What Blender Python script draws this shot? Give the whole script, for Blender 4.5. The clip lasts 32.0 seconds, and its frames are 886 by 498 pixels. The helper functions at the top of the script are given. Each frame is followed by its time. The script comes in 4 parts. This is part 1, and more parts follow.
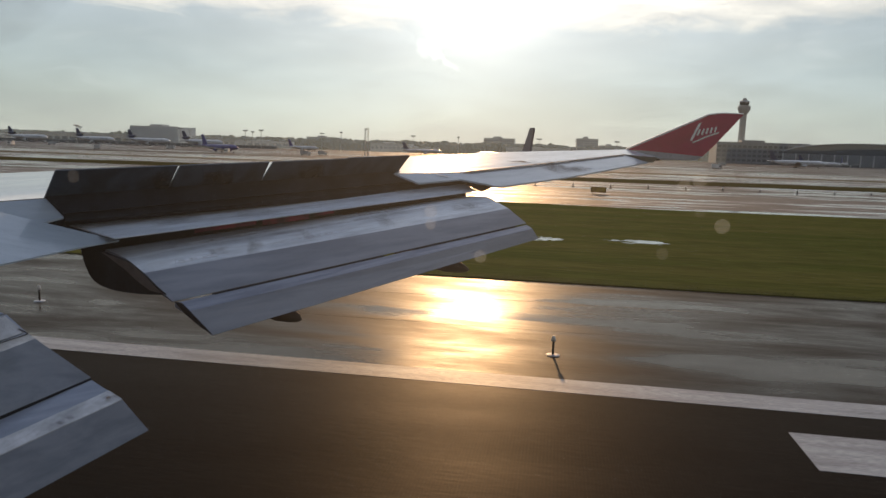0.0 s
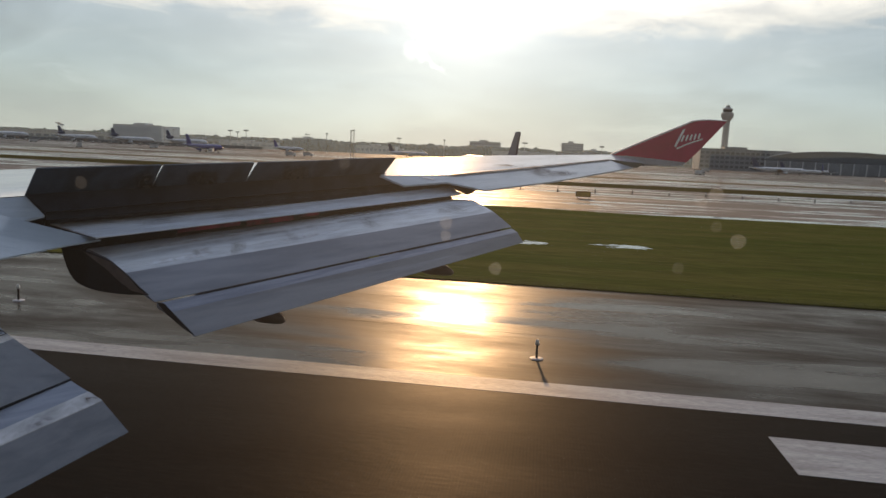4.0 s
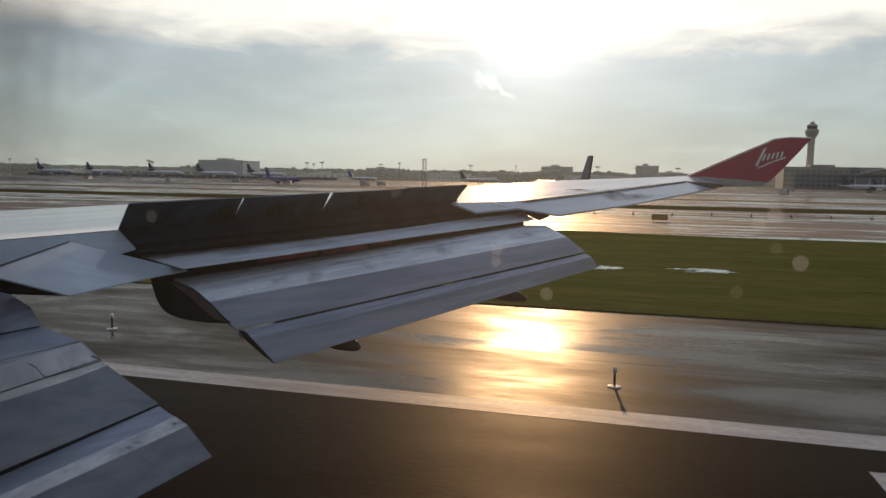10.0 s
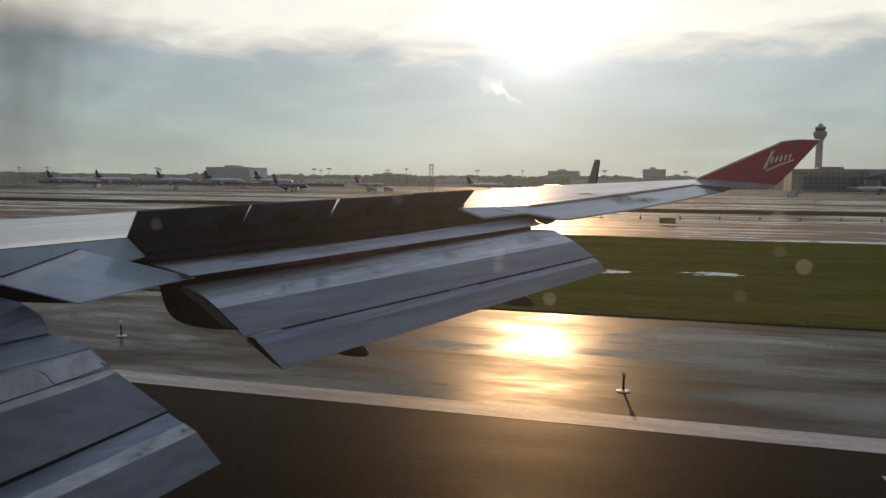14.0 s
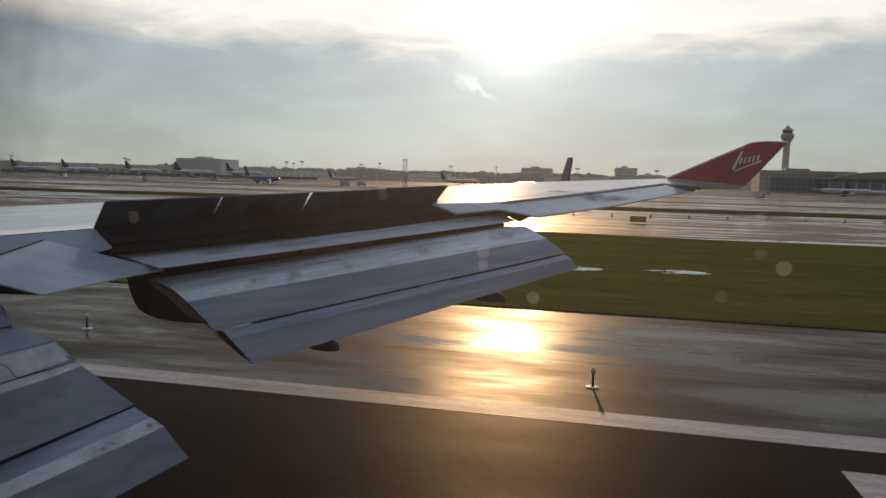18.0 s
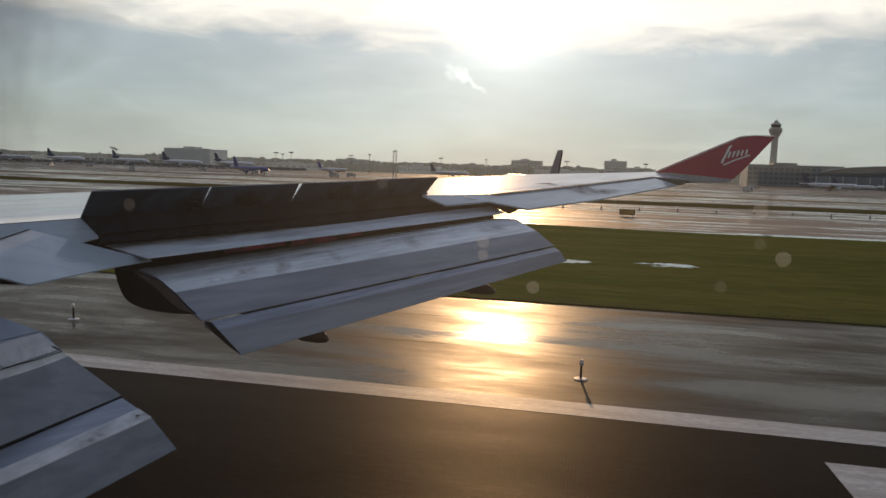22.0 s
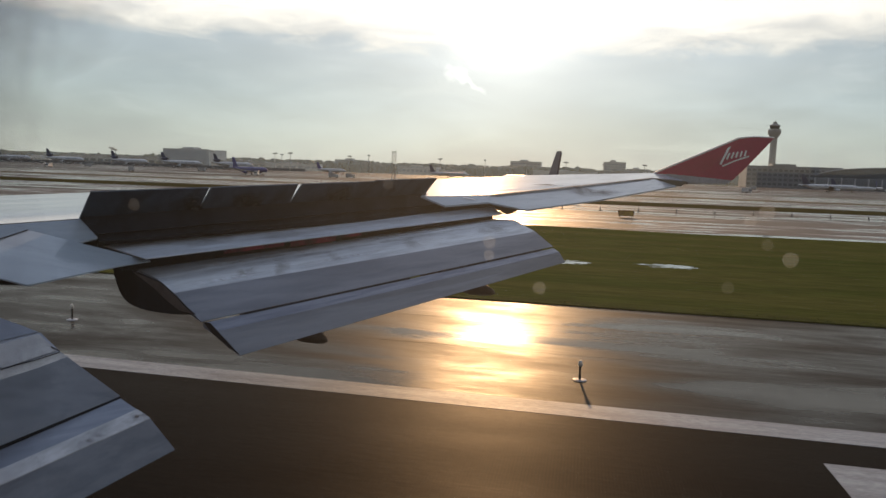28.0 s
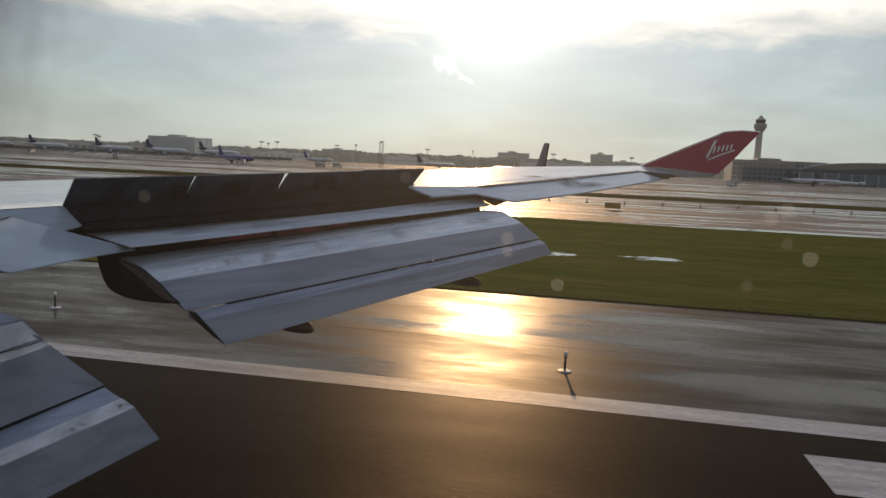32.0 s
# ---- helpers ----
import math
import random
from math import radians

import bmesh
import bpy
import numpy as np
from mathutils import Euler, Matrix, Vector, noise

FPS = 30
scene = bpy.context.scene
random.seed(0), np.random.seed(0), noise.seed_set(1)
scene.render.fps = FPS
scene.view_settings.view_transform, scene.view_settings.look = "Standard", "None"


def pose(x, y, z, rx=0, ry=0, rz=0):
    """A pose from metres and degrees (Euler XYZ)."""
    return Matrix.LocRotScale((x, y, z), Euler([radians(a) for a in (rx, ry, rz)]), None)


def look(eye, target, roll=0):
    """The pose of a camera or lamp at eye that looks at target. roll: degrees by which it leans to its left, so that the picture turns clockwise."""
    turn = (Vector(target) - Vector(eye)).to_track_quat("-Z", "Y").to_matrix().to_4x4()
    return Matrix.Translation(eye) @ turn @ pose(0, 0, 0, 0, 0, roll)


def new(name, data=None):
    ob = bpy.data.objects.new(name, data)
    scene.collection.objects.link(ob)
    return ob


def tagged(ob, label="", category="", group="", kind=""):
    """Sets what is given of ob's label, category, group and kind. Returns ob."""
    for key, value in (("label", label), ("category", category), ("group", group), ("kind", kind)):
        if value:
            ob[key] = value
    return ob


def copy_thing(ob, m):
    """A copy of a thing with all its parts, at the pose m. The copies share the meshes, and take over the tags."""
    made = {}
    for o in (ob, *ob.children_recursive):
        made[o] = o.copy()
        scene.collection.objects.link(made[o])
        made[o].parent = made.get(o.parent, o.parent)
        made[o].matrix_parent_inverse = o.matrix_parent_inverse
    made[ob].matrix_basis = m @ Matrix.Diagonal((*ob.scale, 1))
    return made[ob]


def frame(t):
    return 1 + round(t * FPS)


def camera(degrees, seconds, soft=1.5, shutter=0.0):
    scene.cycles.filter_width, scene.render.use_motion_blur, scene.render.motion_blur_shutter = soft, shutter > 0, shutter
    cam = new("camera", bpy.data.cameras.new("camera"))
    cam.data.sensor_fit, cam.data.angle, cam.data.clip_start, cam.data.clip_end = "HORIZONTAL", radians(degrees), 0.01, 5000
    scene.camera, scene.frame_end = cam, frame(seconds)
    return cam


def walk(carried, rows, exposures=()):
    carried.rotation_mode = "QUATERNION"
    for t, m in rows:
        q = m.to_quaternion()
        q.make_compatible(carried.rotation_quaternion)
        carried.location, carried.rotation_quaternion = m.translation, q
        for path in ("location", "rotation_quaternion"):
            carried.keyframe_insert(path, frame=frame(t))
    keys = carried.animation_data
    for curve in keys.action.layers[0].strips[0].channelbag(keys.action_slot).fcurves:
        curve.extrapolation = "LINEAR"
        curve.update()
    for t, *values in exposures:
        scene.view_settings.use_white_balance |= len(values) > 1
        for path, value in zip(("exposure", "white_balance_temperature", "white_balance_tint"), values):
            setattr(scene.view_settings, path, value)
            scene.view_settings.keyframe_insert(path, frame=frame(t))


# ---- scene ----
EYE = 5.6
cam = camera(65, 32.0, soft=1.5)
# seconds, yaw to the left of straight out, pitch, lean, the lens drifting sideways and up behind the pane
TURNS = [
    (0, 9.23, -8.07, 1.79, 0.0030, -0.0010),
    (0.5, 9.78, -8.2, 1.51, 0.0025, -0.0007),
    (1, 9.34, -8.07, 1.77, 0.0021, -0.0005),
    (1.5, 9.36, -8.23, 1.86, 0.0016, -0.0006),
    (2, 9.14, -7.95, 1.95, 0.0011, -0.0006),
    (2.5, 9.02, -7.86, 1.77, 0.0006, -0.0005),
    (4.5, 7.81, -7.79, 2.7, -0.0011, 0.0001),
    (5, 8.38, -7.92, 2.42, -0.0012, 0.0004),
    (5.5, 9.76, -8.02, 2.22, -0.0011, 0.0007),
    (6, 9.87, -8.12, 2.07, -0.0013, 0.0007),
    (6.5, 9.29, -8.06, 2.28, -0.0017, 0.0007),
    (7, 9.69, -7.92, 2.5, -0.0021, 0.0006),
    (7.5, 10.48, -7.84, 2.53, -0.0013, 0.0005),
    (8, 11.1, -7.65, 2.22, -0.0005, 0.0004),
    (8.5, 11.49, -7.19, 2.55, -0.0001, 0.0002),
    (9, 11.89, -6.86, 1.77, 0.0002, -0.0001),
    (9.5, 13.28, -6.28, 1.05, 0.0011, -0.0001),
    (10, 14.07, -5.79, 1, 0.0020, -0.0000),
    (10.5, 14.41, -5.25, 0.97, 0.0023, 0.0000),
    (11, 14.42, -5.44, 0.65, 0.0027, 0.0001),
    (11.5, 14.28, -5.42, 0.83, 0.0026, -0.0002),
    (12, 14.52, -5.01, 0.73, 0.0026, -0.0004),
    (12.5, 14.59, -5.06, 0.6, 0.0026, -0.0002),
    (13, 14.62, -5.23, 0.59, 0.0026, 0.0000),
    (13.5, 14.77, -5.3, 0.54, 0.0026, 0.0001),
    (14, 14.68, -5.37, 0.54, 0.0026, 0.0001),
    (14.5, 14.6, -5.57, 0.66, 0.0023, 0.0002),
    (16.5, 13.86, -5.66, 0.83, 0.0014, 0.0003),
    (17, 13.2, -6.47, 1.42, 0.0012, 0.0003),
    (17.5, 12.91, -5.63, 1.18, 0.0012, 0.0003),
    (18, 12.42, -5.71, 1.48, 0.0011, 0.0003),
    (18.5, 12.24, -5.89, 1.49, 0.0010, 0.0002),
    (19, 12.21, -5.96, 1.56, 0.0008, 0.0002),
    (19.5, 12.19, -6.07, 1.64, 0.0006, 0.0002),
    (20, 12.11, -6.1, 1.51, 0.0003, 0.0003),
    (20.5, 11.84, -6.21, 1.67, 0.0001, 0.0003),
    (21, 11.52, -6.46, 1.62, -0.0001, 0.0003),
    (21.5, 11.72, -6.32, 1.72, -0.0002, 0.0001),
    (22, 11.53, -6.35, 1.88, -0.0002, -0.0001),
    (22.5, 11.41, -6.5, 1.94, -0.0003, 0.0001),
    (23, 11.21, -6.68, 1.97, -0.0003, 0.0002),
    (23.5, 11.12, -6.55, 2.1, -0.0004, 0.0001),
    (24, 11.22, -6.71, 2.03, -0.0006, 0.0000),
    (24.5, 11.21, -6.65, 2.01, -0.0006, -0.0001),
    (25, 11.27, -6.6, 2.02, -0.0007, -0.0003),
    (25.5, 11.39, -6.5, 1.9, -0.0007, -0.0003),
    (27.5, 11.48, -6.16, 2, -0.0008, -0.0003),
    (28, 11.45, -6.28, 1.95, -0.0011, -0.0002),
    (28.5, 11.35, -6.3, 2.16, -0.0013, -0.0003),
    (29, 11.28, -6.45, 2.04, -0.0014, -0.0003),
    (29.5, 11.3, -6.4, 2.16, -0.0017, -0.0003),
    (30, 10.99, -6.63, 2.2, -0.0021, -0.0003),
    (30.5, 11.06, -6.43, 2.18, -0.0027, -0.0003),
    (31, 10.6, -6.84, 2.3, -0.0034, -0.0003),
    (31.5, 10.27, -7.02, 2.48, -0.0042, -0.0000),
    (32, 10.33, -7, 2.56, -0.0050, 0.0002),
]


def aim(yaw, pitch, lean, side, rise):
    a, b = radians(yaw), radians(pitch)
    eye = Vector((side, 0, EYE + rise))
    way = Vector((-math.sin(a) * math.cos(b), math.cos(a) * math.cos(b), math.sin(b)))
    return look(eye, eye + way, lean)


walk(cam, [(row[0], aim(*row[1:])) for row in TURNS],
     [(0.0, 0.18, 6800, 12.0), (6.0, 0.18, 6800, 12.0), (9.0, 0.12, 6800, 12.0), (12.0, -0.14, 6800, 12.0), (14.0, -0.14, 6800, 12.0), (18.0, -0.11, 6800, 12.0), (21.0, -0.04, 6800, 12.0), (25.0, 0.0, 6800, 12.0), (29.0, 0.12, 6800, 12.0), (32.0, 0.1, 6800, 12.0)])

# ---- light: a low sun behind broken cloud ----
SUN_AZ, SUN_EL = radians(-7.0), radians(13.5)
sun_way = Vector((math.sin(SUN_AZ) * math.cos(SUN_EL), math.cos(SUN_AZ) * math.cos(SUN_EL), math.sin(SUN_EL)))
sun = new("sun", bpy.data.lights.new("sun", "SUN"))
sun.data.energy, sun.data.angle, sun.data.color = 3.0, radians(2.0), (1.0, 0.60, 0.29)
sun.matrix_world = look((0, 0, 300), Vector((0, 0, 300)) - sun_way)

world = bpy.data.worlds.new("sky")
scene.world = world
world.use_nodes = True
nt = world.node_tree
nt.nodes.clear()


def N(tree, kind, operation="", **values):
    node = tree.nodes.new(kind)
    if operation:
        node.operation = operation
    for key, value in values.items():
        node.inputs[key].default_value = value
    return node


def math_node(tree, op, a, b=None):
    m = N(tree, "ShaderNodeMath", operation=op)
    for k, v in enumerate((a, b)):
        if v is None:
            continue
        if isinstance(v, (int, float)):
            m.inputs[k].default_value = v
        else:
            tree.links.new(v, m.inputs[k])
    return m.outputs[0]


def ramp_node(tree, source, stops, mode="EASE"):
    r = N(tree, "ShaderNodeValToRGB")
    r.color_ramp.interpolation = mode
    while len(r.color_ramp.elements) < len(stops):
        r.color_ramp.elements.new(0.5)
    for e, (at, c) in zip(r.color_ramp.elements, stops):
        e.position = at
        e.color = (*c, 1) if len(c) == 3 else c
    tree.links.new(source, r.inputs[0])
    return r.outputs[0]


def mix_node(tree, fac, a, b, mode="MIX"):
    m = N(tree, "ShaderNodeMix")
    m.data_type, m.blend_type = "RGBA", mode
    for k, v in ((0, fac), (6, a), (7, b)):
        if isinstance(v, (int, float)):
            m.inputs[k].default_value = v
        elif isinstance(v, tuple):
            m.inputs[k].default_value = (*v, 1)
        else:
            tree.links.new(v, m.inputs[k])
    return m.outputs[2]


def build_sky():
    coord = N(nt, "ShaderNodeTexCoord").outputs["Generated"]
    sep = N(nt, "ShaderNodeSeparateXYZ")
    nt.links.new(coord, sep.inputs[0])
    up = sep.outputs[2]
    stretch = N(nt, "ShaderNodeMapping", Scale=(1.0, 1.0, 4.0))
    nt.links.new(coord, stretch.inputs[0])
    clouds = N(nt, "ShaderNodeTexNoise", Scale=2.6, Detail=8.0, Roughness=0.55, Distortion=0.4)
    nt.links.new(stretch.outputs[0], clouds.inputs["Vector"])
    wisps = N(nt, "ShaderNodeTexNoise", Scale=9.0, Detail=8.0, Roughness=0.6, Distortion=0.8)
    nt.links.new(stretch.outputs[0], wisps.inputs["Vector"])
    torn = N(nt, "ShaderNodeTexNoise", Scale=55.0, Detail=6.0, Roughness=0.6)
    nt.links.new(coord, torn.inputs["Vector"])
    shift = math_node(nt, "MULTIPLY", math_node(nt, "SUBTRACT", clouds.outputs[0], 0.5), 0.09)
    fine = math_node(nt, "MULTIPLY", math_node(nt, "SUBTRACT", wisps.outputs[0], 0.5), 0.062)
    level = math_node(nt, "ADD", math_node(nt, "ADD", up, shift), fine)
    deck = ramp_node(nt, level, [
        (0.0, (0.43, 0.48, 0.455)), (0.05, (0.465, 0.55, 0.53)), (0.10, (0.455, 0.562, 0.592)), (0.165, (0.443, 0.542, 0.602)),
        (0.180, (0.66, 0.70, 0.70)), (0.215, (1.02, 1.02, 0.97)), (0.40, (0.80, 0.86, 0.94)), (0.7, (0.45, 0.55, 0.75)), (1.0, (0.31, 0.40, 0.58))], "LINEAR")
    mottle = ramp_node(nt, clouds.outputs[0], [(0.3, (0.86, 0.87, 0.88)), (0.7, (1.1, 1.1, 1.08))])
    deck = mix_node(nt, 1.0, deck, mottle, "MULTIPLY")
    veils = ramp_node(nt, wisps.outputs[0], [(0.30, (0.96, 0.97, 0.985)), (0.70, (1.045, 1.04, 1.02))])
    deck = mix_node(nt, 1.0, deck, veils, "MULTIPLY")
    # torn scraps of lighter cloud below the deck
    scraps = ramp_node(nt, wisps.outputs[0], [(0.58, (0, 0, 0)), (0.86, (0.17, 0.165, 0.15))])
    deck = mix_node(nt, 0.5, deck, scraps, "ADD")
    # the clear air above and behind the cloud
    air = N(nt, "ShaderNodeTexSky")
    air.sky_type, air.sun_disc, air.sun_elevation, air.sun_rotation = "NISHITA", False, SUN_EL, SUN_AZ
    airy = mix_node(nt, 1.0, air.outputs[0], (0.1, 0.1, 0.1), "MULTIPLY")
    both = mix_node(nt, 0.02, deck, airy)
    # the cloud is bright towards the sun and dull away from it
    dot = N(nt, "ShaderNodeVectorMath", operation="DOT_PRODUCT")
    nt.links.new(coord, dot.inputs[0])
    dot.inputs[1].default_value = sun_way
    near = math_node(nt, "MAXIMUM", dot.outputs["Value"], 0.0)
    side = math_node(nt, "ADD", math_node(nt, "MULTIPLY", dot.outputs["Value"], 0.42), 0.53)
    lit = mix_node(nt, 1.0, both, math_node(nt, "MAXIMUM", side, 0.30), "MULTIPLY")
    wide = math_node(nt, "MULTIPLY", math_node(nt, "POWER", near, 16.0), 0.13)
    mid = math_node(nt, "MULTIPLY", math_node(nt, "POWER", near, 140.0), 0.36)
    core = math_node(nt, "MULTIPLY", math_node(nt, "POWER", near, 900.0), 3.0)
    glow = math_node(nt, "ADD", math_node(nt, "ADD", wide, mid), core)
    warm = mix_node(nt, 1.0, (0.98, 1.0, 0.97), glow, "MULTIPLY")
    out = mix_node(nt, 1.0, lit, warm, "ADD")
    # one small curl of sunlit cloud hanging below the deck
    for az, el, wide, high, tilt, gain in ((-10.9, 7.85, 1.25, 0.75, -20, 0.15), (-10.2, 7.55, 0.9, 0.42, -35, 0.15), (-9.3, 6.95, 1.25, 0.26, -38, 0.17)):
        a, e, k = radians(az), radians(el), radians(tilt)
        ahead = Vector((math.sin(a) * math.cos(e), math.cos(a) * math.cos(e), math.sin(e)))
        right = Vector((math.cos(a), -math.sin(a), 0))
        over = right.cross(ahead)
        rough_sky = N(nt, "ShaderNodeVectorMath", operation="MULTIPLY_ADD")
        nt.links.new(torn.outputs["Color"], rough_sky.inputs[0])
        rough_sky.inputs[1].default_value = (0.030, 0.030, 0.030)
        nt.links.new(coord, rough_sky.inputs[2])
        total = None
        for axis, size in ((right * math.cos(k) + over * math.sin(k), wide), (over * math.cos(k) - right * math.sin(k), high)):
            along = N(nt, "ShaderNodeVectorMath", operation="DOT_PRODUCT")
            nt.links.new(rough_sky.outputs[0], along.inputs[0])
            along.inputs[1].default_value = axis
            q = math_node(nt, "DIVIDE", math_node(nt, "SUBTRACT", along.outputs["Value"], axis.dot(ahead) + 0.015 * (axis.x + axis.y + axis.z)), radians(size))
            q = math_node(nt, "MULTIPLY", q, q)
            total = q if total is None else math_node(nt, "ADD", total, q)
        puff = ramp_node(nt, total, [(0.0, (gain, gain, 0.94 * gain)), (1.0, (0, 0, 0))])
        out = mix_node(nt, 1.0, out, puff, "ADD")
    back = N(nt, "ShaderNodeBackground", Strength=1.0)
    nt.links.new(out, back.inputs[0])
    nt.links.new(back.outputs[0], N(nt, "ShaderNodeOutputWorld").inputs[0])


build_sky()

# ---- materials ----


def surface(name, base, rough=0.5, other=None, scale=2.0, stretch=(1, 1, 1), metal=0.0, bump=0.0, fine=20.0, rough2=None, spec=0.5, contrast=(0.35, 0.65), coat=0.0, gloss=0.15, turn=0.0, speckle=0.2, spec2=None, groove=0.0, tint=(1, 1, 1), blotch=0.0):
    """Two tones mixed by broad noise, broken by fine grain, with gloss that follows the broad noise."""
    m = bpy.data.materials.new(name)
    m.use_nodes = True
    t = m.node_tree
    bsdf = t.nodes["Principled BSDF"]
    coord = N(t, "ShaderNodeTexCoord").outputs["Object"]
    place = N(t, "ShaderNodeMapping", Scale=tuple(1 / k for k in stretch), Rotation=(0, 0, radians(turn)))
    place.vector_type = "TEXTURE"
    t.links.new(coord, place.inputs[0])
    broad = N(t, "ShaderNodeTexNoise", Scale=scale, Detail=6.0, Roughness=0.6)
    grain = N(t, "ShaderNodeTexNoise", Scale=fine, Detail=4.0, Roughness=0.7)
    for n in (broad, grain):
        t.links.new(place.outputs[0], n.inputs["Vector"])
    lo, hi = contrast
    cover = broad.outputs[0]
    if blotch:
        spread = N(t, "ShaderNodeMapping", Scale=(0.35, 1, 1))
        t.links.new(coord, spread.inputs[0])
        pools = N(t, "ShaderNodeTexNoise", Scale=blotch, Detail=7.0, Roughness=0.65, Distortion=0.6)
        t.links.new(spread.outputs[0], pools.inputs["Vector"])
        cover = math_node(t, "ADD", math_node(t, "MULTIPLY", cover, 0.5), math_node(t, "MULTIPLY", pools.outputs[0], 0.5))
    mask = ramp_node(t, cover, [(lo, (0, 0, 0)), (hi, (1, 1, 1))])
    other = other or tuple(0.8 * c for c in base)
    tone = mix_node(t, mask, base, other)
    speck = ramp_node(t, grain.outputs[0], [(0.3, (1 - speckle,) * 3), (0.7, (1 + speckle / 2,) * 3)])
    tone = mix_node(t, 1.0, tone, speck, "MULTIPLY")
    if groove:
        saw = N(t, "ShaderNodeTexWave", Scale=0.314 / groove)
        t.links.new(coord, saw.inputs["Vector"])
        tone = mix_node(t, 1.0, tone, ramp_node(t, saw.outputs[1], [(0.3, (0.55, 0.55, 0.55)), (0.6, (1.2, 1.2, 1.2))]), "MULTIPLY")
    t.links.new(tone, bsdf.inputs["Base Color"])
    r2 = rough if rough2 is None else rough2
    rr = mix_node(t, mask, (rough,) * 3, (r2,) * 3)
    t.links.new(rr, bsdf.inputs["Roughness"])
    bsdf.inputs["Metallic"].default_value = metal
    bsdf.inputs["Specular Tint"].default_value = (*tint, 1)
    if spec2 is None:
        bsdf.inputs["Specular IOR Level"].default_value = spec
    else:
        t.links.new(mix_node(t, mask, (spec,) * 3, (spec2,) * 3), bsdf.inputs["Specular IOR Level"])
    bsdf.inputs["Coat Weight"].default_value = coat
    bsdf.inputs["Coat Roughness"].default_value = gloss
    if bump:
        b = N(t, "ShaderNodeBump", Strength=bump, Distance=0.02)
        t.links.new(grain.outputs[0], b.inputs["Height"])
        t.links.new(b.outputs[0], bsdf.inputs["Normal"])
    return m


WING = surface("wing_grey_paint", (0.35, 0.42, 0.49), 0.30, (0.295, 0.36, 0.425), 1.2, (3, 0.3, 1), rough2=0.38, fine=5, coat=0.6, gloss=0.045, turn=-30, speckle=0.06)
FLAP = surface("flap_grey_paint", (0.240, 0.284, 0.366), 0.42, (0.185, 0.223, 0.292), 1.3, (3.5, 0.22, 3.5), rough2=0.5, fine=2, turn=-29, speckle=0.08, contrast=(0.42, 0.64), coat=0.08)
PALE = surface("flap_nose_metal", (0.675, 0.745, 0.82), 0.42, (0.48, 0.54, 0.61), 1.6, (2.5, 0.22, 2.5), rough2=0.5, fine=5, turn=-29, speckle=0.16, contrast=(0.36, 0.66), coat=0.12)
FORE = surface("fore_flap_dull_metal", (0.635, 0.715, 0.82), 0.55, (0.48, 0.545, 0.63), 1.8, (2.5, 0.22, 2.5), rough2=0.6, fine=6, turn=-29, speckle=0.18, contrast=(0.36, 0.66), spec=0.25)
AFT = surface("aft_flap_nose_paint", (0.285, 0.32, 0.40), 0.45, (0.195, 0.225, 0.29), 2.0, (4.5, 0.16, 4.5), rough2=0.5, fine=3, turn=-29, speckle=0.1, contrast=(0.42, 0.62), coat=0.06)
PIPE = surface("hydraulic_pipe", (0.46, 0.45, 0.46), 0.4, (0.24, 0.22, 0.22), 3.0, metal=0.2)
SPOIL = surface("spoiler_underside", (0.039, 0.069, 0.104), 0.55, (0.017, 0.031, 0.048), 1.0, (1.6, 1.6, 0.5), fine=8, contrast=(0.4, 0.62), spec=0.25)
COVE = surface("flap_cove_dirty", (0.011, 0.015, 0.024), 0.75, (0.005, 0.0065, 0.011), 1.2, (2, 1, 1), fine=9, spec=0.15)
RED = surface("winglet_red_paint", (0.34, 0.007, 0.052), 0.3, (0.285, 0.006, 0.042), 1.0, fine=6, coat=0.2, speckle=0.08)
BAND = surface("red_primer", (0.21, 0.011, 0.034), 0.6, (0.05, 0.009, 0.018), 2.0, spec=0.2)
WORN = surface("worn_bare_edge", (0.56, 0.585, 0.62), 0.5, (0.34, 0.36, 0.39), 3.0, (1.5, 0.5, 1), fine=12, contrast=(0.34, 0.66), speckle=0.3)
FAIR = surface("fairing_grey_brown", (0.21, 0.18, 0.17), 0.5, (0.14, 0.12, 0.115), 2.0, fine=8)
PATCH = surface("sealed_pale_patch", (0.44, 0.47, 0.52), 0.55, (0.36, 0.385, 0.43), 2.5, fine=9, contrast=(0.40, 0.62))
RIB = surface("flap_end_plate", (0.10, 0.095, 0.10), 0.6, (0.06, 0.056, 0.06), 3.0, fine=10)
WHITE = surface("white_paint", (0.78, 0.78, 0.76), 0.4, (0.7, 0.7, 0.69), 3.0)
HULL = surface("airliner_white", (0.75, 0.76, 0.78), 0.35, (0.66, 0.67, 0.7), 0.4, fine=3)
NAVY = surface("airliner_navy", (0.05, 0.07, 0.13), 0.35, (0.05, 0.06, 0.11), 0.4, fine=3)
BLUE = surface("airliner_blue", (0.07, 0.08, 0.28), 0.35, (0.06, 0.065, 0.22), 0.4, fine=3)
METAL = surface("bare_metal", (0.5, 0.5, 0.5), 0.35, (0.4, 0.4, 0.4), 3.0, metal=0.8)
RUBBER = surface("black_rubber", (0.02, 0.02, 0.02), 0.7)
RUNWAY = surface("grooved_asphalt", (0.0068, 0.0039, 0.0022), 0.52, (0.0043, 0.0026, 0.0015), 1.1, (0.14, 0.6, 1), rough2=0.47, fine=14, bump=0.35, spec=0.0078, spec2=0.0125, groove=0.065, tint=(1, 0.38, 0.12), contrast=(0.25, 0.75), speckle=0.4, blotch=0.4)
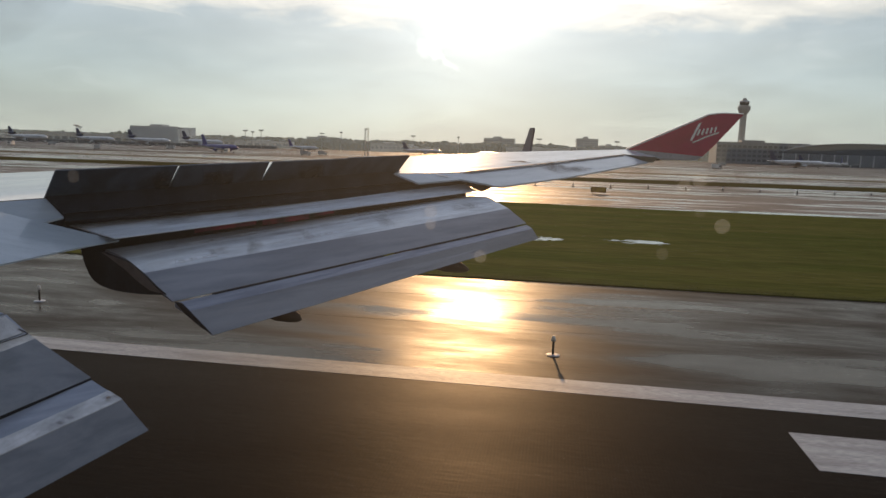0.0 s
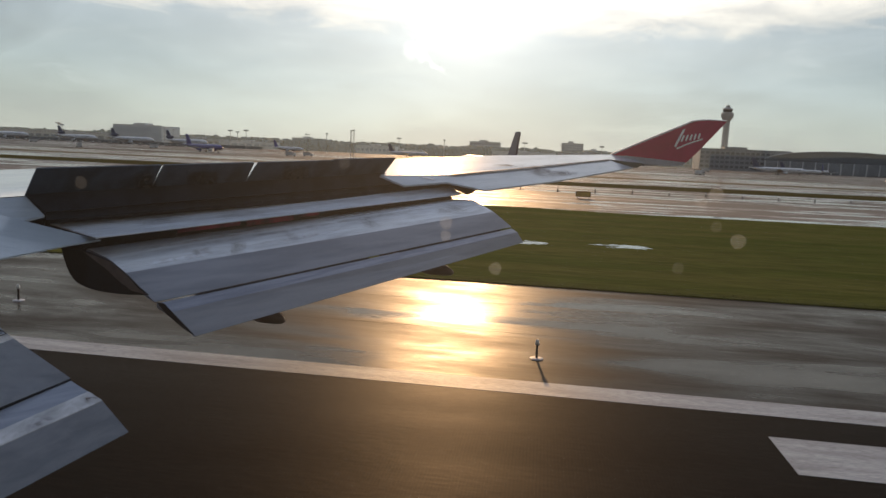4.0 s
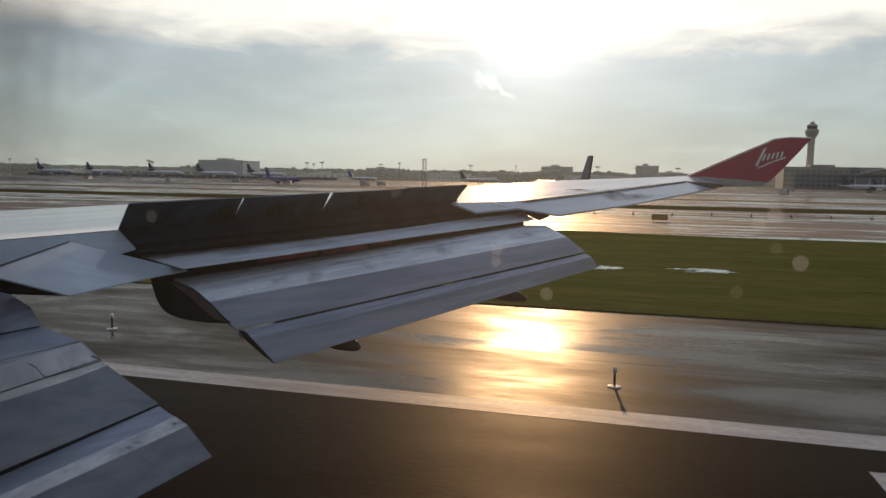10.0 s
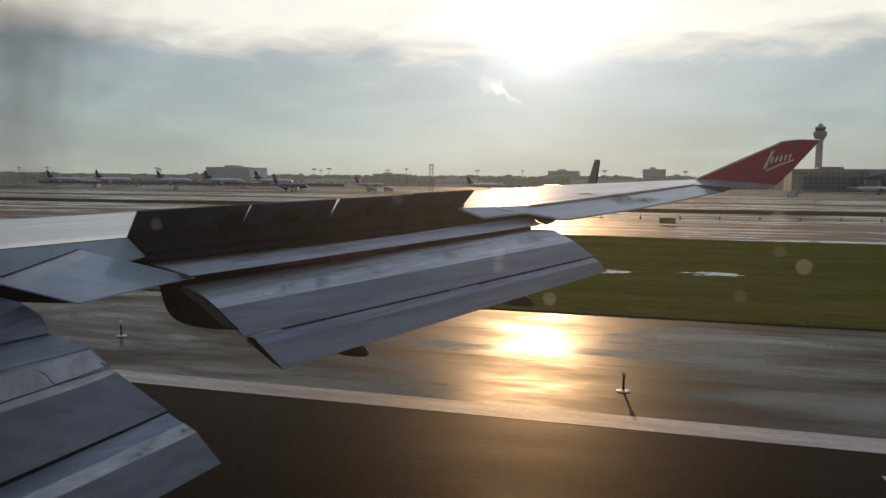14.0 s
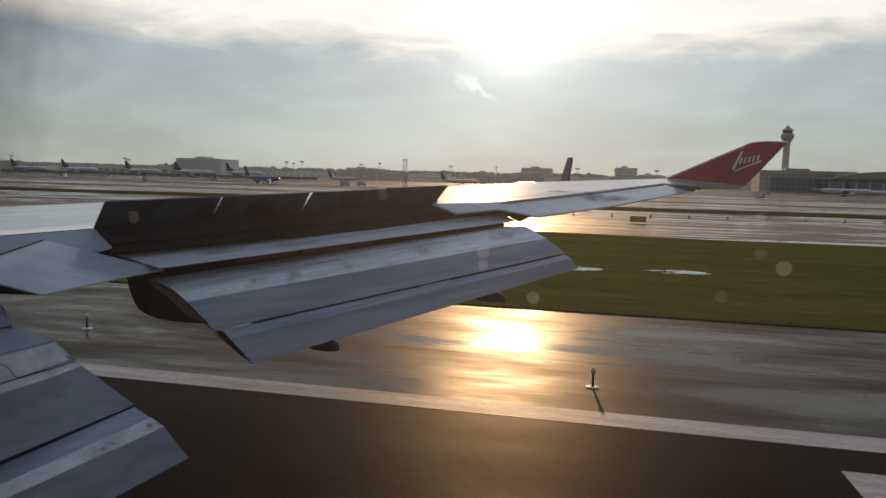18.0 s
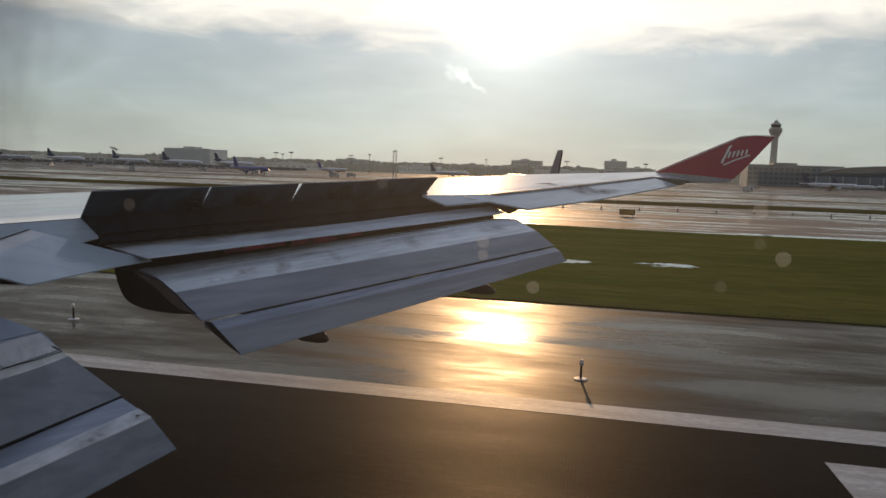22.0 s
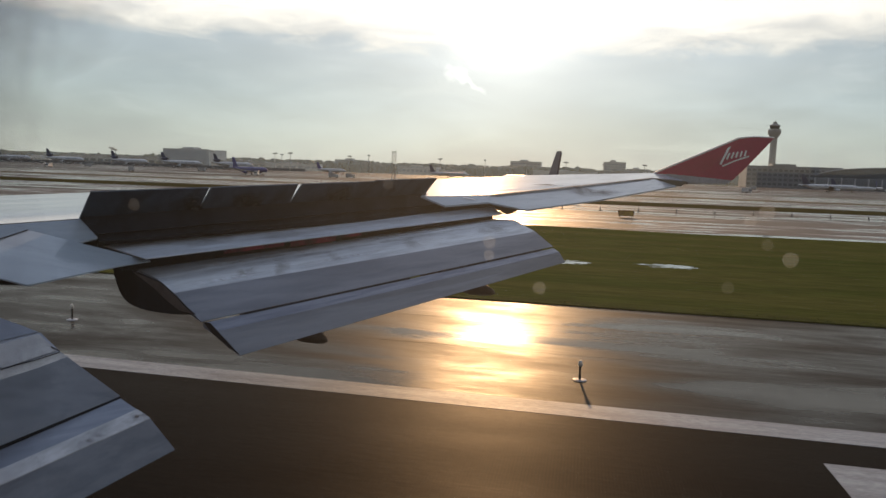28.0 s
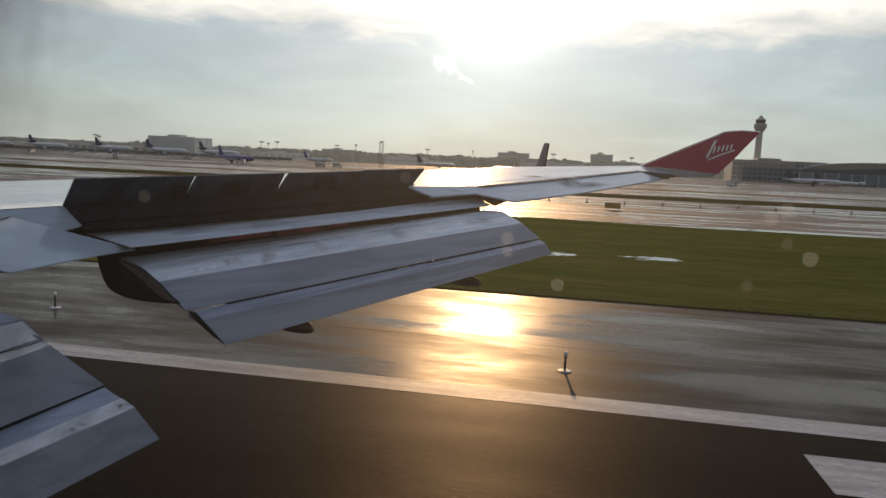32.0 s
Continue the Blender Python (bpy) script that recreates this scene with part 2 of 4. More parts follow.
SHOULDER = surface("wet_asphalt", (0.0195, 0.0152, 0.0115), 0.50, (0.0115, 0.0096, 0.0082), 0.5, (0.11, 0.8, 1), rough2=0.108, fine=9, bump=0.42, contrast=(0.38, 0.68), spec=0.019, spec2=0.058, tint=(1, 0.82, 0.62), speckle=0.35, blotch=0.3)
TAXI = surface("wet_concrete", (0.080, 0.069, 0.062), 0.55, (0.036, 0.037, 0.038), 0.2, (0.09, 1, 1), rough2=0.13, fine=3, bump=0.15, contrast=(0.475, 0.555), spec=0.025, spec2=0.36, blotch=0.14)
APRON = surface("apron_concrete", (0.080, 0.075, 0.072), 0.65, (0.044, 0.046, 0.050), 0.045, (0.12, 1, 1), rough2=0.25, fine=1.0, contrast=(0.49, 0.57), spec=0.012, spec2=0.085, blotch=0.02)
GRASS = surface("mown_grass", (0.052, 0.070, 0.014), 0.95, (0.080, 0.084, 0.023), 0.22, (0.12, 1, 1), fine=3, bump=0.5, spec=0.0, speckle=0.35)
TURF = surface("dull_olive_turf", (0.050, 0.048, 0.018), 0.95, (0.066, 0.058, 0.026), 0.2, (0.12, 1, 1), fine=2, spec=0.0, speckle=0.3)
BLADE = surface("grass_blades", (0.06, 0.08, 0.014), 0.9, (0.08, 0.085, 0.02), 0.5, fine=2, spec=0.05)
EARTH = surface("rough_grass", (0.06, 0.06, 0.03), 0.95, (0.075, 0.06, 0.042), 0.02, (0.2, 1, 1), fine=0.6, spec=0.05)
LINE = surface("worn_white_line", (0.37, 0.41, 0.445), 0.5, (0.225, 0.245, 0.265), 0.8, (0.3, 2.0, 1), rough2=0.55, fine=16, bump=0.2, contrast=(0.32, 0.72), spec=0.08, speckle=0.35)
DAMP = surface("damp_brown_asphalt", (0.096, 0.081, 0.072), 0.6, (0.054, 0.050, 0.048), 0.25, (0.05, 1, 1), rough2=0.17, fine=3, bump=0.15, contrast=(0.505, 0.575), spec=0.05, spec2=0.45, blotch=0.17)
YELLOW = surface("yellow_paint", (0.45, 0.30, 0.06), 0.5, (0.3, 0.2, 0.06), 2.0)
WALL = surface("grey_cladding", (0.52, 0.53, 0.53), 0.6, (0.46, 0.47, 0.47), 0.05, fine=0.5)
WALL_D = surface("dark_cladding", (0.22, 0.235, 0.245), 0.5, (0.17, 0.18, 0.19), 0.05, fine=0.5)
ROOF = surface("roof_sheet", (0.40, 0.43, 0.45), 0.5, (0.35, 0.37, 0.39), 0.05, fine=0.5)
GLASS = surface("tinted_glass", (0.06, 0.07, 0.08), 0.12, spec=0.6)
CONC = surface("tower_concrete", (0.36, 0.36, 0.35), 0.7, (0.31, 0.31, 0.30), 0.08, fine=1)
LEAF = surface("far_foliage", (0.12, 0.14, 0.115), 0.9, (0.10, 0.115, 0.10), 0.02, fine=0.2, spec=0.1)
PANE = surface("office_glazing", (0.30, 0.32, 0.34), 0.5, (0.25, 0.27, 0.29), 0.2, spec=0.2)
CABIN = surface("fuselage_paint", (0.22, 0.22, 0.23), 0.5, (0.18, 0.18, 0.19), 0.5)
WATER = surface("standing_water", (0.03, 0.035, 0.03), 0.05, (0.04, 0.04, 0.03), 0.3, fine=2)

# ---- mesh helpers ----


def mesh_of(name, verts, faces, material, smooth=False):
    me = bpy.data.meshes.new(name)
    me.from_pydata([tuple(v) for v in verts], [], faces)
    bm = bmesh.new()
    bm.from_mesh(me)
    bmesh.ops.recalc_face_normals(bm, faces=bm.faces)
    bm.to_mesh(me)
    bm.free()
    me.materials.append(material)
    if smooth:
        for p in me.polygons:
            p.use_smooth = True
        me.set_sharp_from_angle(angle=radians(28))
    return me


def thing(name, label="", category="", group="", kind="", at=(0, 0, 0), turn=0):
    ob = new(name)
    ob.matrix_world = pose(*at, 0, 0, turn)
    return tagged(ob, label, category, group, kind)


def part(name, mesh, parent, label="", m=None):
    ob = new(name, mesh)
    ob.parent = parent
    if m is not None:
        ob.matrix_basis = m
    return tagged(ob, label)


def box_data(x0, y0, z0, x1, y1, z1):
    v = [(x, y, z) for z in (z0, z1) for y in (y0, y1) for x in (x0, x1)]
    f = [(0, 2, 3, 1), (4, 5, 7, 6), (0, 1, 5, 4), (2, 6, 7, 3), (0, 4, 6, 2), (1, 3, 7, 5)]
    return v, f


def box(name, material, *corner, bevel=0.0):
    me = mesh_of(name, *box_data(*corner), material)
    if bevel:
        bm = bmesh.new()
        bm.from_mesh(me)
        bmesh.ops.bevel(bm, geom=bm.edges[:], offset=bevel, segments=2, affect="EDGES")
        bm.to_mesh(me)
        bm.free()
    return me


def lathe_data(rings, n=12, axis="z"):
    """Rings of (height, radius[, offset]) round an axis, closed at both ends."""
    verts, faces = [], []
    for h, r, *o in rings:
        for k in range(n):
            a = 2 * math.pi * k / n
            p = (r * math.cos(a), r * math.sin(a))
            off = o[0] if o else 0.0
            verts.append((p[0], p[1], h) if axis == "z" else (h, p[0], p[1] + off))
    for i in range(len(rings) - 1):
        for k in range(n):
            a, b = i * n + k, i * n + (k + 1) % n
            faces.append((a, b, b + n, a + n))
    faces += [tuple(range(n))[::-1], tuple(range((len(rings) - 1) * n, len(rings) * n))]
    return verts, faces


def spline(points, steps):
    """A smooth line through the points."""
    P = [Vector(p) for p in points]
    if len(P) == 2 or steps <= 1:
        return P
    P = [2 * P[0] - P[1]] + P + [2 * P[-1] - P[-2]]
    out = []
    for i in range(1, len(P) - 2):
        a, b, c, d = P[i - 1:i + 3]
        for k in range(steps):
            t = k / steps
            out.append(0.5 * (2 * b + (c - a) * t + (2 * a - 5 * b + 4 * c - d) * t * t + (3 * b - a - 3 * c + d) * t ** 3))
    return out + [P[-2]]


def aerofoil(name, sections, material, thick=0.15, steps=3, smooth=True, nose=0.5, pale=0, front=None):
    """A lifting surface lofted from upper profiles, each from its front to its rear edge; the underside hangs below by thick.
    The first pale spans of the upper side, tucked away when retracted, take the front material."""
    rows = [spline(s, steps) for s in sections]
    n = len(rows[0])
    verts, faces = [], []
    for row in rows:
        low = []
        for k, p in enumerate(row):
            u = k / (n - 1)
            d = thick * (nose + (1 - nose) * min(1, u * 3)) * (1 - u) ** 0.6 + 0.012
            low.append(p - Vector((0, 0, d)))
        verts += list(row) + low[::-1]
    m = 2 * n
    for i in range(len(rows) - 1):
        for k in range(m):
            a, b = i * m + k, i * m + (k + 1) % m
            faces.append((a, b, b + m, a + m))
    faces += [tuple(range(m))[::-1], tuple(range((len(rows) - 1) * m, len(rows) * m))]
    me = mesh_of(name, verts, faces, material, smooth)
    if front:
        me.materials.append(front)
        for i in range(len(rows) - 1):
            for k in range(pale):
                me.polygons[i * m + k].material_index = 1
    return me


def plate(name, outline, material, thick, way=(0, 0, -1)):
    """A flat panel from its outline, with its thickness away along way."""
    P = [Vector(p) for p in outline]
    d = Vector(way).normalized() * thick
    n = len(P)
    faces = [tuple(range(n)), tuple(range(n, 2 * n))[::-1]] + [(k, (k + 1) % n, n + (k + 1) % n, n + k) for k in range(n)]
    return mesh_of(name, P + [p + d for p in P], faces, material)


def stain_paint(name, tone, amount, scale):
    """Dirt that is thickest at the middle of its patch, broken by noise, and gone at the rim."""
    m = bpy.data.materials.new(name)
    m.use_nodes = True
    t = m.node_tree
    bsdf = t.nodes["Principled BSDF"]
    bsdf.inputs["Base Color"].default_value = (*tone, 1)
    bsdf.inputs["Roughness"].default_value = 0.6
    uv = N(t, "ShaderNodeSeparateXYZ")
    t.links.new(N(t, "ShaderNodeTexCoord").outputs["UV"], uv.inputs[0])
    cover = amount
    for axis in (0, 1):
        u = uv.outputs[axis]
        hump = math_node(t, "MULTIPLY", math_node(t, "MULTIPLY", u, math_node(t, "SUBTRACT", 1.0, u)), 4.0)
        cover = math_node(t, "MULTIPLY", hump, cover)
    grain = N(t, "ShaderNodeTexNoise", Scale=scale, Detail=6.0, Roughness=0.65)
    t.links.new(N(t, "ShaderNodeTexCoord").outputs["Object"], grain.inputs["Vector"])
    cover = math_node(t, "MULTIPLY", cover, ramp_node(t, grain.outputs[0], [(0.22, (0, 0, 0)), (0.75, (1, 1, 1))]))
    mix = N(t, "ShaderNodeMixShader")
    t.links.new(cover, mix.inputs[0])
    t.links.new(N(t, "ShaderNodeBsdfTransparent").outputs[0], mix.inputs[1])
    t.links.new(bsdf.outputs[0], mix.inputs[2])
    t.links.new(mix.outputs[0], t.nodes["Material Output"].inputs[0])
    return m


SOOTY = stain_paint("soot_streak", (0.05, 0.05, 0.055), 0.8, 1.6)
OILY = stain_paint("oily_patch", (0.006, 0.008, 0.010), 1.7, 2.2)
GRIMY = stain_paint("dark_grime", (0.07, 0.07, 0.08), 0.36, 3.0)
RUSTY = stain_paint("brown_scuff", (0.16, 0.12, 0.105), 0.5, 6.0)
CHALKY = stain_paint("pale_scuff", (0.85, 0.87, 0.92), 0.55, 4.0)


def stain(parent, quad, material, label):
    """A thin patch of dirt or wear on a panel."""
    me = bpy.data.meshes.new("stain")
    me.from_pydata([tuple(p) for p in quad], [], [(0, 1, 2, 3)])
    me.uv_layers.new(name="patch")
    for k, uv in enumerate(((0, 0), (1, 0), (1, 1), (0, 1))):
        me.uv_layers[0].data[k].uv = uv
    me.materials.append(material)
    return part("stain", me, parent, label)


def between(a, b, s):
    return Vector(a).lerp(Vector(b), s)


def beyond(outer, inner, y):
    """The point at y on the line through two points."""
    a, b = Vector(outer), Vector(inner)
    return a + (b - a) * ((y - a.y) / (b.y - a.y))


# ---- ground, runway, grass ----


def strip(name, x0, x1, y0, y1, z, material, label, category, thick=0.06, wave=0.0, seed=1):
    """A slab of pavement or turf along the runway, with slightly uneven edges where wave is set."""
    n = 160 if wave else 2
    rnd = random.Random(seed)
    ph = [rnd.uniform(0, 6.3) for _ in range(6)]
    verts, faces = [], []
    for i in range(n):
        x = x0 + (x1 - x0) * i / (n - 1)
        w = wave * (math.sin(x * 0.031 + ph[0]) + 0.6 * math.sin(x * 0.083 + ph[1]) + 0.15 * math.sin(x * 0.7 + ph[2]))
        w0 = wave * 0.03 * (math.sin(x * 0.9 + ph[3]) + math.sin(x * 2.3 + ph[4]))
        verts += [(x, y0 + w0, z), (x, y1 + w, z), (x, y1 + w, z - thick), (x, y0 + w0, z - thick)]
    for i in range(n - 1):
        for k in range(4):
            a, b = 4 * i + k, 4 * i + (k + 1) % 4
            faces.append((a, b, b + 4, a + 4))
    faces += [(0, 1, 2, 3), tuple(4 * (n - 1) + k for k in (3, 2, 1, 0))]
    return tagged(new(name, mesh_of(name, verts, faces, material)), label, category, kind="structure")


ground = new("ground", mesh_of("ground", [(-4500, -4500, -0.1), (4500, -4500, -0.1), (4500, 4800, -0.1), (-4500, 4800, -0.1)], [(0, 1, 2, 3)], EARTH))
tagged(ground, "flat rough grassland reaching to the horizon", "ground", kind="structure")
strip("runway", -1600, 1600, -23, 17.05, 0.0, RUNWAY, "dark grooved asphalt runway, damp and brownish", "runway")
strip("shoulder", -1600, 1600, 17.05, 30.5, -0.004, SHOULDER, "wet asphalt runway shoulder with mirror-like puddles", "pavement")
strip("grass_verge", -900, 1200, 30.4, 76, 0.05, GRASS, "mown green grass between runway and taxiway", "grass", 0.14, 2.5, 3)
strip("taxiway", -1600, 1600, 60, 152, -0.02, TAXI, "wet concrete taxiway reflecting the sky", "taxiway")
strip("taxiway", -1600, 1600, 81, 113, -0.012, DAMP, "brown damp asphalt taxiway streaked with water", "taxiway", 0.02, 0.8, 31)
strip("grass_strip", -1500, 1500, 152, 178, 0.03, TURF, "narrow strip of dull grass between taxiways", "grass", 0.12, 1.5, 5)
strip("earth_strip", -1500, 1500, 232, 250, 0.02, EARTH, "brown worn strip of turf between the taxiways", "grass", 0.11, 1.5, 8)
strip("taxiway", -1600, 1600, 178, 330, -0.02, TAXI, "second wet taxiway beside the apron", "taxiway")
strip("apron", -1600, 1600, 345, 1110, -0.02, APRON, "pale wet concrete apron in front of the terminals", "apron")
strip("edge_line", -1600, 1600, 16.15, 17.12, 0.006, LINE, "worn white painted line along the runway edge", "road marking", 0.005)

for k in range(2):
    strip("touchdown_mark", 5.0, 27.8, 13.05 - 3.3 * k, 14.85 - 3.3 * k, 0.006, LINE, "streaked white painted touchdown stripe on the runway", "road marking", 0.005)


for k, y in enumerate((21.9, 26.2)):
    strip("tar_joint", -300, 300, y, y + 0.035, -0.0005, RUBBER, "thin tar-filled joint in the asphalt", "pavement joint", 0.003, 0.02, 20 + k)


def grass_tufts():
    """Loose blades on the verge, thick along its edge."""
    rnd = random.Random(12)
    verts, faces = [], []
    for k in range(5000):
        near = rnd.random() < 0.97
        x = rnd.uniform(-14, 46)
        y = 30.42 + (abs(rnd.gauss(0, 0.6)) if near else rnd.uniform(0, 38))
        z = 0.05
        for b in range(2):
            a, h = rnd.uniform(0, 6.28), rnd.uniform(0.01, 0.028)
            w, tip = 0.03, rnd.uniform(0.03, 0.12)
            c, s2 = math.cos(a), math.sin(a)
            base = len(verts)
            verts += [(x - w * s2, y + w * c, z), (x + w * s2, y - w * c, z), (x + tip * c, y + tip * s2, z + h)]
            faces.append((base, base + 1, base + 2))
    me = bpy.data.meshes.new("grass_tufts")
    me.from_pydata(verts, [], faces)
    me.materials.append(BLADE)
    tagged(new("grass_tufts", me), "short uneven grass blades on the verge", "grass", kind="stuff")


grass_tufts()


def puddle(x, y, rx, ry, seed):
    """Rainwater standing between the tufts: a ragged sheet with islands, thinning out at its rim."""
    verts, faces, at = [], [], {}
    dx, dy = 0.07, 0.10
    wide, deep = int(rx * 1.5 / dx), int(ry * 1.5 / dy)

    def corner(i, k):
        if (i, k) not in at:
            at[i, k] = len(verts)
            verts.append((x + i * dx, y + k * dy, 0.062))
        return at[i, k]

    for i in range(-wide, wide):
        for k in range(-deep, deep):
            u, v = i * dx, k * dy
            rim = (u / rx) ** 2 + (v / ry) ** 2
            level = noise.noise(Vector((u * 0.55 + seed * 7.3, v * 1.5, seed))) + 0.45 * noise.noise(Vector((u * 2.1, v * 4.5 + seed * 3.1, seed)))
            if level > 0.95 * rim - 0.42:
                faces.append((corner(i, k), corner(i + 1, k), corner(i + 1, k + 1), corner(i, k + 1)))
    me = bpy.data.meshes.new("puddle")
    me.from_pydata(verts, [], faces)
    me.materials.append(WATER)
    tagged(new("puddle", me), "shallow rain puddle lying in the grass", "puddle", "puddles")


for k, (x, y, rx, ry) in enumerate(((5.4, 46.5, 2.4, 1.1), (-0.6, 45.8, 1.5, 1.2))):
    puddle(x, y, rx, ry, k)

# ---- the airliner whose window the view is from ----
jet = thing("airliner", "grey airliner wing with raised spoilers, lowered flaps and red winglet", "airplane")


def build_wing():
    h_i, h_o, f_i, f_o = (-7.58, 9.3, 4.7), (-3.85, 16.5, 5.04), (-7.27, 9.3, 4.44), (-3.38, 16.8, 4.79)
    c_m, c_o = (-9.5, 12, 4.98), (-4.3, 20, 5.39)
    root = [beyond(c_o, c_m, 5.0), beyond(h_o, h_i, 1.5), beyond(f_o, f_i, 1.5)]
    lead = Vector((-1.4, 0.9, -0.5))
    secs = [root, [c_m, h_i, f_i], [c_o, h_o, f_o]]
    secs = [[Vector(s[0]) + lead, s[0], s[1], Vector(s[1]) + Vector((0.03, -0.01, -0.3))] for s in secs]
    part("wing_box", aerofoil("wing_box", secs, WING, 0.35, 1), jet, "grey painted upper wing skin with faint streaks")
    part("trailing_panel", plate("trailing_panel", [root[1] + Vector((0.02, 0, 0)), Vector(h_i) + Vector((0.02, 0, 0)), f_i, between(f_i, root[2], 0.05) + Vector((0.1, 0, -0.05)), root[2]], WING, 0.03), jet)
    hi, hm, ho = (-2.44, 18.01, 5.06), (-0.67, 21.34, 5.28), (2.36, 26.94, 5.66)
    skin = [(-3.96, 18.4, 5.41), (-3.86, 16.19, 5.02), hi, hm, ho, (3.74, 28.01, 5.58), (2.58, 28.4, 5.86), (-1.84, 21.9, 5.6)]
    part("rear_wing_panel", plate("rear_wing_panel", [(-3.79, 15.91, 5.03), (-3.25, 16.12, 4.82), (-2.44, 17.52, 4.89), (-1.7, 18.17, 4.74), hi], WING, 0.04), jet)
    nose = Vector((-2.0, 1.3, -0.55))
    part("wing_nose", plate("wing_nose", [(-3.96, 18.4, 5.41), (-1.84, 21.9, 5.6), (2.58, 28.4, 5.86), Vector((2.58, 28.4, 5.86)) + nose * 0.5, Vector((-1.84, 21.9, 5.6)) + nose * 0.9, Vector((-3.96, 18.4, 5.41)) + nose], WING, 0.3), jet)
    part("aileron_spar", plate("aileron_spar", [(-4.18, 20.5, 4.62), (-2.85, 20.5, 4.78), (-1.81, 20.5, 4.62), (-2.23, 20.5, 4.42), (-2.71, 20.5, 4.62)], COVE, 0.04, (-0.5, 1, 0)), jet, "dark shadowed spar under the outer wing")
    part("outer_wing", plate("outer_wing", skin, WING, 0.3, (-0.5, 0.4, -0.6)), jet, "bright outer wing skin catching the sun")
    drop = Vector((0, 0, -0.012))
    part("outboard_aileron", plate("outboard_aileron", [Vector(p) + drop for p in (hi, (-1.7, 18.17, 4.74), (-1.5, 18.4, 4.71), (0.28, 21.67, 4.92), (1.71, 24.46, 5.14), (3.33, 27.62, 5.4), ho, hm)], WING, 0.04), jet)
    sm = Vector((0, 0, 0.006))
    part("panel_seam", plate("panel_seam", [Vector(hi) + sm, Vector(ho) + sm, Vector(ho) + Vector((0.05, -0.04, 0.0)), Vector(hi) + Vector((0.05, -0.05, 0.0))], COVE, 0.004), jet, "dark hinge gap ahead of the aileron")
    for quad in (((-1.091, 20.854, 5.357), (-0.630, 21.805, 5.447), (0.863, 23.034, 5.103), (-0.012, 21.362, 4.978)), ((0.147, 22.256, 5.203), (0.685, 23.268, 5.274), (1.246, 23.705, 5.136), (0.588, 22.431, 5.037))):
        stain(jet, quad, SOOTY, "sooty streak across the aileron")
    for quad in (((-2.994, 17.027, 5.021), (-2.720, 17.277, 4.967), (-2.698, 17.234, 4.941), (-2.972, 16.985, 4.995)), ((-2.878, 17.506, 5.126), (-2.601, 17.800, 5.085), (-2.593, 17.752, 5.064), (-2.870, 17.460, 5.106)), ((-2.494, 17.879, 5.057), (-2.331, 18.200, 5.084), (-2.307, 18.136, 5.049), (-2.470, 17.817, 5.023))):
        part("hinge_cover", plate("hinge_cover", quad, WHITE, 0.004), jet, "small white hinge cover")
    part("panel_seam", plate("panel_seam", ((-1.520, 20.594, 5.340), (-1.110, 21.183, 5.363), (-0.858, 21.203, 5.319), (-1.103, 21.069, 5.342)), COVE, 0.004), jet, "thin dark panel gap")
    part("tip_fairing", plate("tip_fairing", [(2.46, 28.30, 5.79), (3.13, 28.30, 5.83), (3.59, 28.30, 5.71), (3.97, 28.30, 5.56), (3.39, 28.30, 5.53), (2.51, 28.30, 5.66)], WING, 0.06, (0.1, 1, 0.1)), jet, "pointed pale fairing at the wing tip")
    part("tip_gap", plate("tip_gap", [(2.55, 28.28, 5.63), (3.39, 28.28, 5.52), (3.83, 28.28, 5.52), (3.81, 28.28, 5.46), (3.35, 28.28, 5.46), (3.06, 28.28, 5.50)], COVE, 0.02, (0.1, 1, 0.1)), jet, "dark gap under the wing tip fairing")
    it0, ot0 = (-7.9, 10.1, 4.24), (-2.48, 18.65, 4.74)
    up5 = Vector((0.02, 0, 0.05))
    # spoilers, hinged on the wing and standing up
    t_i, t_o = (-7.21, 9.1, 5.13), (-3.51, 16.3, 5.43)
    cuts = (0.0, 0.25, 0.495, 0.745, 1.0)
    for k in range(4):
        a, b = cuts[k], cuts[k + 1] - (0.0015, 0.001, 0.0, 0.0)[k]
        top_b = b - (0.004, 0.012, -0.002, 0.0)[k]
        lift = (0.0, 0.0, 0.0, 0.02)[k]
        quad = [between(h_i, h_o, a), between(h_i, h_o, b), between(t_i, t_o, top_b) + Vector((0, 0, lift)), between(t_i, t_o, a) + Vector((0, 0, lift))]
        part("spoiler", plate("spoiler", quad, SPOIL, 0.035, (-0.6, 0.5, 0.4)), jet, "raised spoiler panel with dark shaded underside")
    for quad in (((-6.155, 11.360, 5.100), (-5.842, 11.944, 5.137), (-6.079, 12.475, 4.701), (-6.411, 11.808, 4.682)), ((-5.118, 13.219, 5.255), (-4.758, 13.905, 5.291), (-4.995, 14.619, 4.778), (-5.370, 13.883, 4.749)), ((-6.553, 10.480, 5.110), (-6.376, 10.797, 5.137), (-6.674, 11.294, 4.660), (-6.860, 10.960, 4.633))):
        stain(jet, quad, OILY, "oily dark patch on the spoiler")
    for k, (f, sag) in enumerate(((0.44, 0.012), (0.56, 0.02), (0.70, 0.014), (0.84, 0.02))):
        a, b = between(h_i, it0, f) + Vector((0, 0, 0.07)), between(h_o, ot0, f) + Vector((0, 0, 0.08))
        rnd = random.Random(50 + k)
        run = spline([between(a, b, n / 9) + Vector((0, 0, rnd.uniform(-sag, sag))) for n in range(10)], 3)
        v, q = [], []
        for p in run:
            v += [p + Vector((0.013 * math.cos(w), -0.013 * math.sin(w) * 0.6, 0.013 * math.sin(w))) for w in (0.5, 2.1, 3.7, 5.3)]
